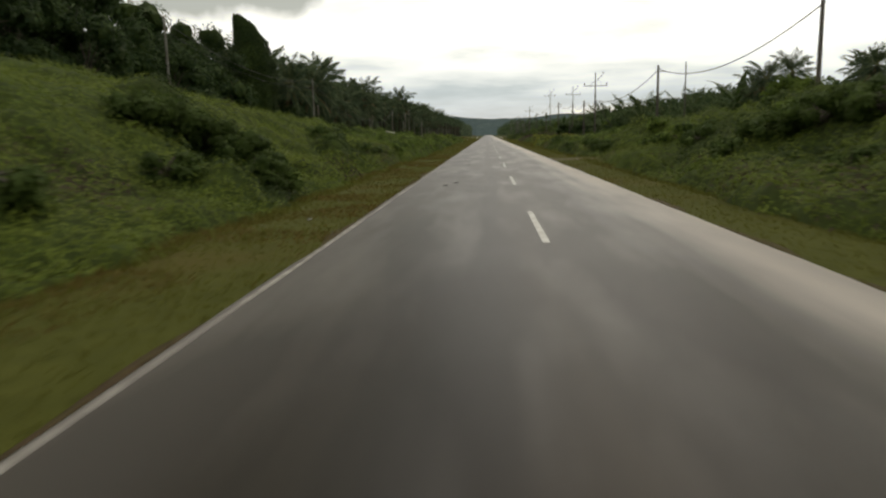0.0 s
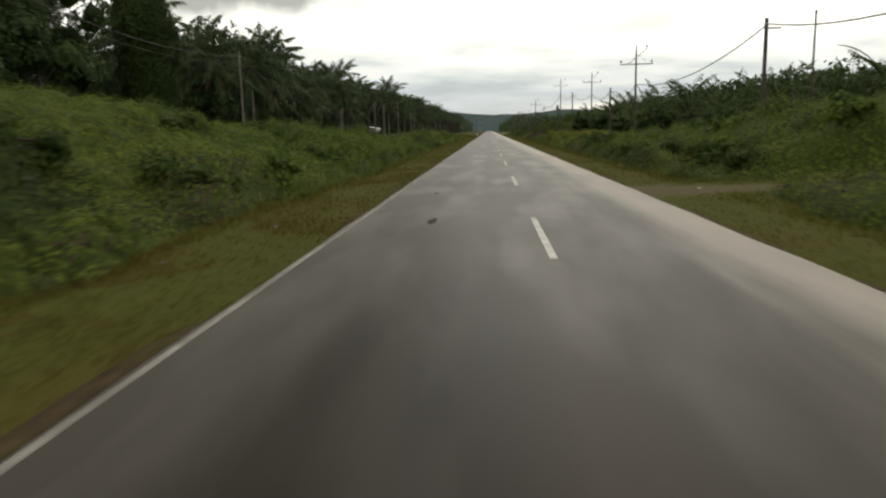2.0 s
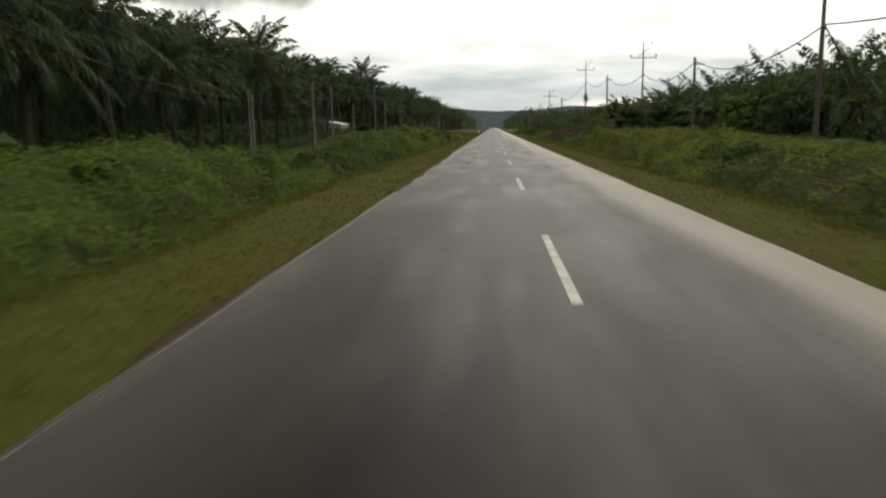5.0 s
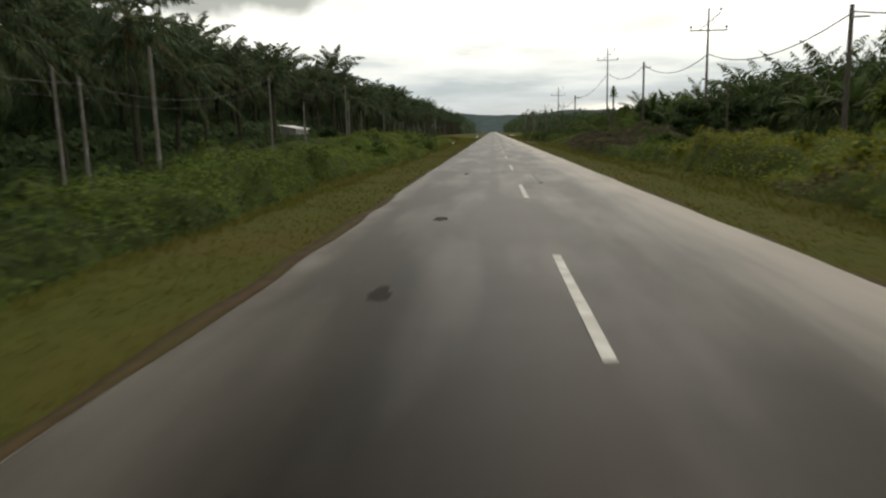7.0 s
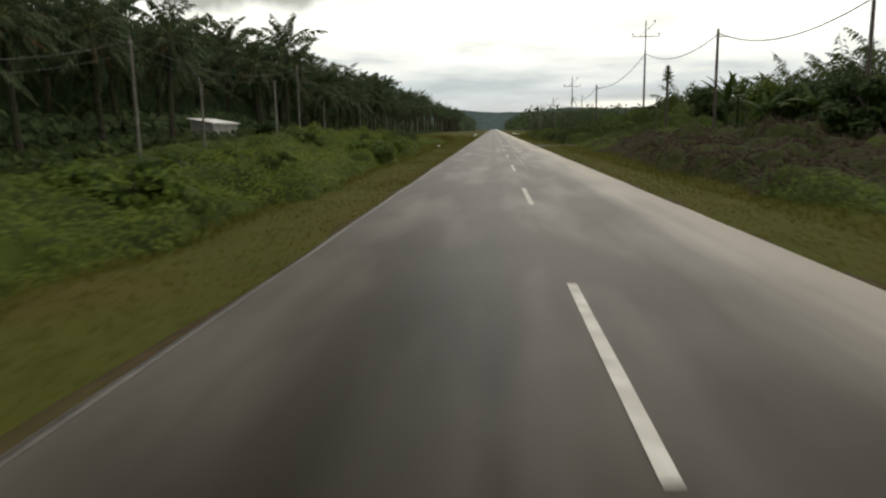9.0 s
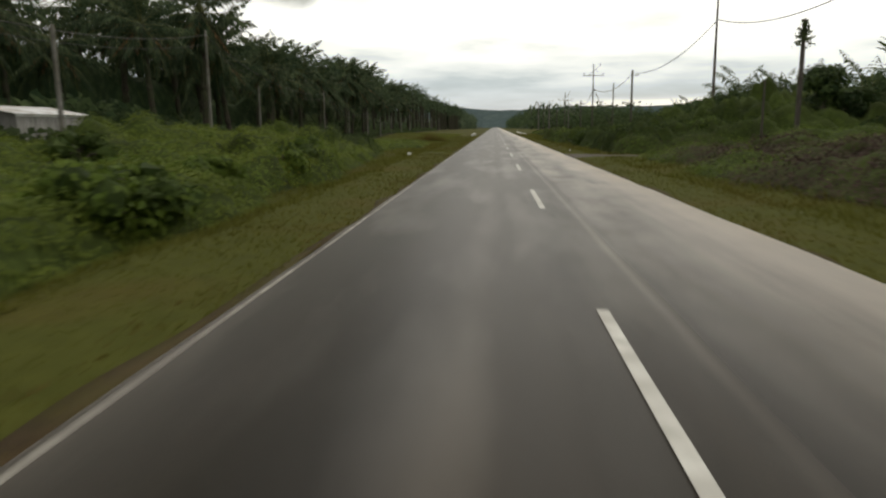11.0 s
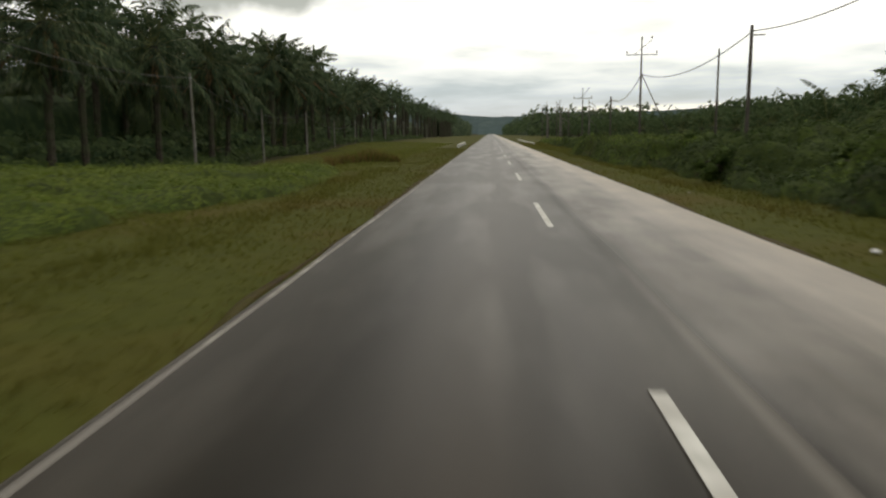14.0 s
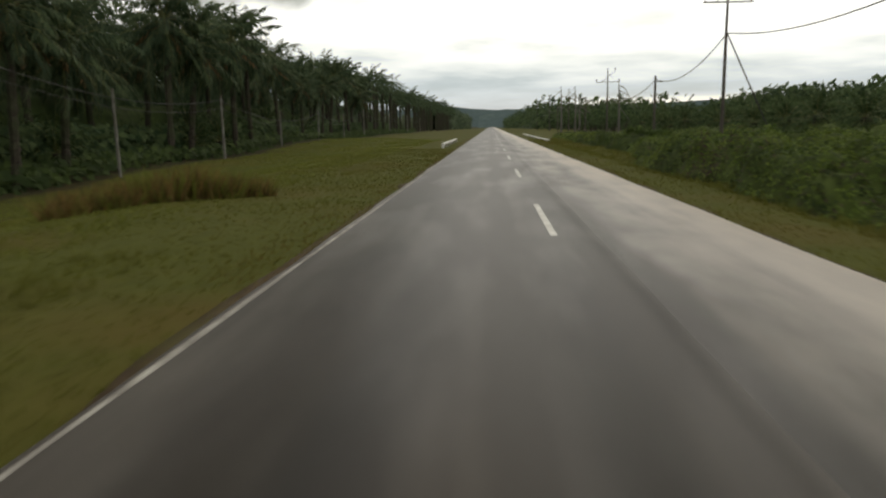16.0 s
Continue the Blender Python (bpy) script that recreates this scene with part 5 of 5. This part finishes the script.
# ---- power lines ----
def pole_tall(x, y, top, stay=True, arms=True):
    z0 = float(ground(x, y))
    h = top - z0
    root = thing("power_pole", pose(x, y, z0, 0, 0, random.Random(int(y)).uniform(-4, 4)), "tall slim dark power pole with a cross arm and insulators", "power pole", "tall power poles")
    bm = bmesh.new()
    tube(bm, [(0, 0, -0.4), (0, 0, h * 0.5), (0, 0, h)], [0.13, 0.105, 0.06], 10)
    part("shaft", bm, M_WOODPOLE, root)
    za = h - 1.75
    bm = bmesh.new()
    box(bm, -1.55, 1.55, -0.16, -0.07, za - 0.045, za + 0.045)
    part("crossarm", bm, M_STEEL, root)
    bm = bmesh.new()
    tube(bm, [(-0.75, -0.12, za + 0.03), (0.95, -0.12, za + 1.42)], 0.035, 6)
    part("diagonal_arm", bm, M_STEEL, root)
    bm = bmesh.new()
    tube(bm, [(0.28, -0.10, za + 0.9), (0.85, -0.10, za + 0.3)], 0.016, 5)
    part("arm_brace", bm, M_STEEL, root)
    for ix, iz in ((-1.45, za + 0.05), (1.45, za + 0.05), (0.95, za + 1.45)):
        bm = bmesh.new()
        tube(bm, [(ix, -0.12, iz), (ix, -0.12, iz + 0.14), (ix, -0.12, iz + 0.15), (ix, -0.12, iz + 0.22), (ix, -0.12, iz + 0.23), (ix, -0.12, iz + 0.32)], [0.02, 0.02, 0.10, 0.085, 0.13, 0.05], 8)
        part("insulator", bm, M_GLAZE, root)
    if stay:
        bm = bmesh.new()
        tube(bm, [(0.05, 0, h - 3.6), (3.6, 0.1, float(ground(x + 3.6, y)) - z0 - 0.1)], 0.045, 6)
        part("stay", bm, M_CABLE, root)
    bm = bmesh.new()
    tube(bm, [(0, -0.05, h - 3.6), (0, -0.25, h - 3.65)], 0.04, 6)
    part("cable_clamp", bm, M_STEEL, root)
    return root


def pole_plain(x, y, top, mat, label, r0=0.12, r1=0.085, bracket=True, group="plain poles", lean=0.0):
    z0 = float(ground(x, y))
    h = top - z0
    root = thing("utility_pole", pose(x, y, z0, lean, lean * 0.6, 0), label, "utility pole", group)
    bm = bmesh.new()
    tube(bm, [(0, 0, -0.4), (0, 0, h * 0.5), (0, 0, h - 0.02), (0, 0, h)], [r0, (r0 + r1) / 2, r1, r1 * 0.6], 10)
    part("shaft", bm, mat, root)
    if bracket:
        bm = bmesh.new()
        tube(bm, [(0, -r1, h - 0.35), (0.0, -r1 - 0.16, h - 0.35)], 0.025, 6)
        part("cable_bracket", bm, M_STEEL, root)
        bm = bmesh.new()
        tube(bm, [(0, 0, h - 0.42), (0, 0, h - 0.28)], r1 + 0.018, 10)
        part("clamp_band", bm, M_STEEL, root)
    return root


TALLS = [(15.0, 37.5, 11.0), (13.45, 98.3, 9.3), (16.95, 152.7, 11.0), (16.5, 201.4, 13.3), (13.9, 252.9, 10.7), (14.6, 303, 8.8), (14.8, 352, 8.8), (15, 402, 9.2), (15, 455, 9.2)]
for k, (x, y, z) in enumerate(TALLS):
    pole_tall(x, y, z, k in (1, 4))
PLAINS = [(14.9, 69.6, 7.5), (15.7, 126.2, 6.9), (16.0, 173.0, 8.65), (14.3, 224.0, 7.6), (15.0, 277.0, 6.1), (15.0, 328, 6.0), (15, 378, 6.2)]
for x, y, z in PLAINS:
    p = pole_plain(x, y, z, M_WOODPOLE, "dark timber pole carrying a bundled cable", 0.13, 0.10)
    bm = bmesh.new()
    box(bm, -0.06, 0.75, -0.17, -0.10, z - float(ground(x, y)) - 0.62, z - float(ground(x, y)) - 0.54)
    part("side_arm", bm, M_STEEL, p)
for x, y, z in ((17.1, 68.5, 7.7), (12.05, 222.6, 6.15), (15.0, 141, 4.25), (12.6, 60, 2.9), (14.0, 183.5, 4.0)):
    pole_plain(x, y, z, M_WOODPOLE, "thin bare timber mast among the shrubs", 0.075, 0.05, False, "thin masts")


def vine_pole(x, y, top, seed):
    rng = np.random.default_rng(seed)
    p = pole_plain(x, y, top, M_WOODPOLE, "timber pole with dead creepers hanging from its top", 0.13, 0.10, False)
    h = top - float(ground(x, y))
    n = 150
    a, d = rng.uniform(0, 2 * np.pi, n), rng.random(n) ** 0.6
    pts = np.stack([np.cos(a) * 0.5 * d * rng.uniform(0.3, 1, n), np.sin(a) * 0.5 * d * rng.uniform(0.3, 1, n), h + 0.1 - 1.3 * d], 1)
    ob = leaves("hanging_creeper", pts, np.stack([np.cos(a), np.sin(a), 0 * a], 1), 0.3, M_DEEP, "dead creeper tangle", rng, 0.25)
    for key in ("category", "kind"):
        del ob[key]
    ob.parent = p


vine_pole(13.5, 177.6, 6.4, 700)

LEFT_MAIN = [(-23.9, 53, 10.4), (-21.6, 87, 8.5), (-21.3, 126.0, 4.75), (-21.5, 157.4, 7.2), (-21.8, 193.7, 8.6), (-21.7, 228.8, 6.0), (-22.2, 261.5, 4.35), (-23.8, 300, 4.0), (-23.4, 332, 4.9), (-23.6, 366, 4.9), (-23.8, 402, 5), (-24, 440, 5)]
for x, y, z in LEFT_MAIN:
    pole_plain(x, y, z, M_CONCRETE, "pale weathered concrete pole at the plantation edge", 0.115, 0.08, True, "concrete poles")
for x, y, z in ((-22.1, 91.3, 5.6), (-14.3, 119.3, 5.2), (-19.7, 162.6, 4.9), (-15.8, 165.8, 5.1), (-21.5, 204, 5.25), (-21.9, 244.6, 4.05), (-20.3, 122.3, 4.9), (-23, 280, 3.6), (-23.5, 315, 3.8)):
    pole_plain(x, y, z, M_CONCRETE, "plain concrete post at the plantation edge", 0.095, 0.07, False, "concrete posts")


def cable(a, b, sag, radius=0.035, label="black bundled cable sagging between poles"):
    """One span, from pole to pole."""
    a, b = Vector(a), Vector(b)
    bm = bmesh.new()
    tube(bm, [a.lerp(b, t) - Vector((0, 0, 4 * sag * t * (1 - t))) for t in (k / 16 for k in range(17))], radius, 5)
    ob = part("power_cable", bm, M_CABLE)
    return tagged(ob, label, "cable", "cables")


line = sorted([(x, y - 0.22, z - 3.63) for x, y, z in TALLS] + [(x, y - 0.24, z - 0.36) for x, y, z in PLAINS], key=lambda p: p[1])
for a, b in zip(line, line[1:]):
    cable(a, b, 1.5 if a[1] < 45 else 1.15)
for a, b in zip(LEFT_MAIN, LEFT_MAIN[1:]):
    cable((a[0], a[1] - 0.24, a[2] - 0.36), (b[0], b[1] - 0.24, b[2] - 0.36), 1.3, 0.022)
    cable((a[0], a[1] - 0.13, a[2] - 1.0), (b[0], b[1] - 0.13, b[2] - 1.0), 1.2, 0.014)


# ---- the shed among the palms ----
def shed():
    x, y = -25.25, 178.5
    z0 = float(ground(x, y))
    root = thing("shed", pose(x, y, z0), "low grey board shed with a pale zinc roof", "shed")
    eave, back = 2.42 - z0, 2.86 - z0
    rise = lambda px: back + (eave - back) * (px + 1.15) / 2.3
    for px in (-0.9, 0.9):
        for py in (-2.8, 0, 2.8):
            bm = bmesh.new()
            box(bm, px - 0.05, px + 0.05, py - 0.05, py + 0.05, -0.3, rise(px) - 0.04)
            part("post", bm, M_BOARD, root)
    for py in np.arange(-2.85, 2.8, 0.19):
        bm = bmesh.new()
        box(bm, 0.955, 0.98, py, py + 0.182, 0.12, eave - 0.06)
        part("board", bm, M_BOARD, root)
    for px in np.arange(-0.95, 0.9, 0.19):
        bm = bmesh.new()
        box(bm, px, px + 0.182, -2.885, -2.86, 0.12, rise(px + 0.19) - 0.05)
        part("board", bm, M_BOARD, root)
    n = 120
    ys = np.linspace(-3.05, 3.05, n)
    w = 0.02 * np.sin(ys * 2 * math.pi / 0.2)
    v = [(sx, yy, rise(sx) + ww + dz) for dz in (0, 0.012) for sx in (-1.15, 1.2) for yy, ww in zip(ys, w)]
    f = []
    for o in (0, 2 * n):
        f += [(o + i, o + i + 1, o + n + i + 1, o + n + i) for i in range(n - 1)]
    for i in range(n - 1):
        f += [(i, i + 1, 2 * n + i + 1, 2 * n + i), (n + i, n + i + 1, 3 * n + i + 1, 3 * n + i)]
    mesh_object("roof", v, f, M_ROOF, root)
    bm = bmesh.new()
    box(bm, 1.01, 1.04, -2.95, 2.95, eave - 0.13, eave - 0.01)
    part("fascia", bm, M_WHITE, root, "white painted fascia board")


shed()


# ---- culvert parapets, rubbish ----
def parapet(x, y0, y1, top, label):
    root = thing("culvert_parapet", pose(x, (y0 + y1) / 2, float(ground(x, (y0 + y1) / 2))), label, "parapet", "culvert parapets")
    L = (y1 - y0) / 2
    bm = bmesh.new()
    box(bm, -0.09, 0.09, -L, L, top - 0.13, top)
    part("rail", bm, M_WHITE, root)
    for k in range(5):
        bm = bmesh.new()
        py = -L + 0.2 + k * (2 * L - 0.4) / 4
        box(bm, -0.10, 0.10, py - 0.12, py + 0.12, -0.4, top - 0.13)
        part("post", bm, M_WHITE, root)


parapet(-4.7, 262, 284, 0.36, "low whitewashed concrete culvert parapet on the verge")
parapet(5.1, 281, 338, 0.22, "low whitewashed concrete culvert parapet on the verge")


def rubbish(name, x, y, size, seed, label, category, mat=M_PLASTIC):
    """A crumpled lump of plastic."""
    rng = np.random.default_rng(seed)
    bm = bmesh.new()
    bmesh.ops.create_icosphere(bm, subdivisions=3, radius=1)
    for v in bm.verts:
        k = 1 + 0.35 * (noise.noise(v.co * 1.7 + Vector((seed, 0, 0)))) + 0.30 * noise.noise(v.co * 4)
        v.co = Vector((v.co.x * size * k, v.co.y * size * 0.8 * k, max(-0.1, v.co.z * 0.62 + 0.4) * size * k))
    ob = part(name, bm, mat)
    ob.matrix_world = pose(x, y, float(ground(x, y)) + 0.02, 0, 0, seed * 40)
    tagged(ob, label, category)


rubbish("rubbish_bag", -5.85, 183.0, 0.165, 3, "white plastic rubbish bag lying on the verge", "bag")
for k, (x, y, s) in enumerate(((-4.45, 15.7, 0.045), (-6.5, 12.0, 0.055), (-6.0, 29.3, 0.045), (-4.65, 39.5, 0.045), (-5.2, 36.2, 0.03), (5.4, 50.2, 0.08), (4.6, 45.8, 0.06), (4.2, 199.0, 0.03))):
    rubbish("litter", x, y, s, 10 + k, "scrap of dull grey plastic litter on the grass", "litter", M_SCRAP)
rubbish("litter", 4.02, 189.5, 0.055, 23, "crumpled white plastic litter on the grass", "litter")
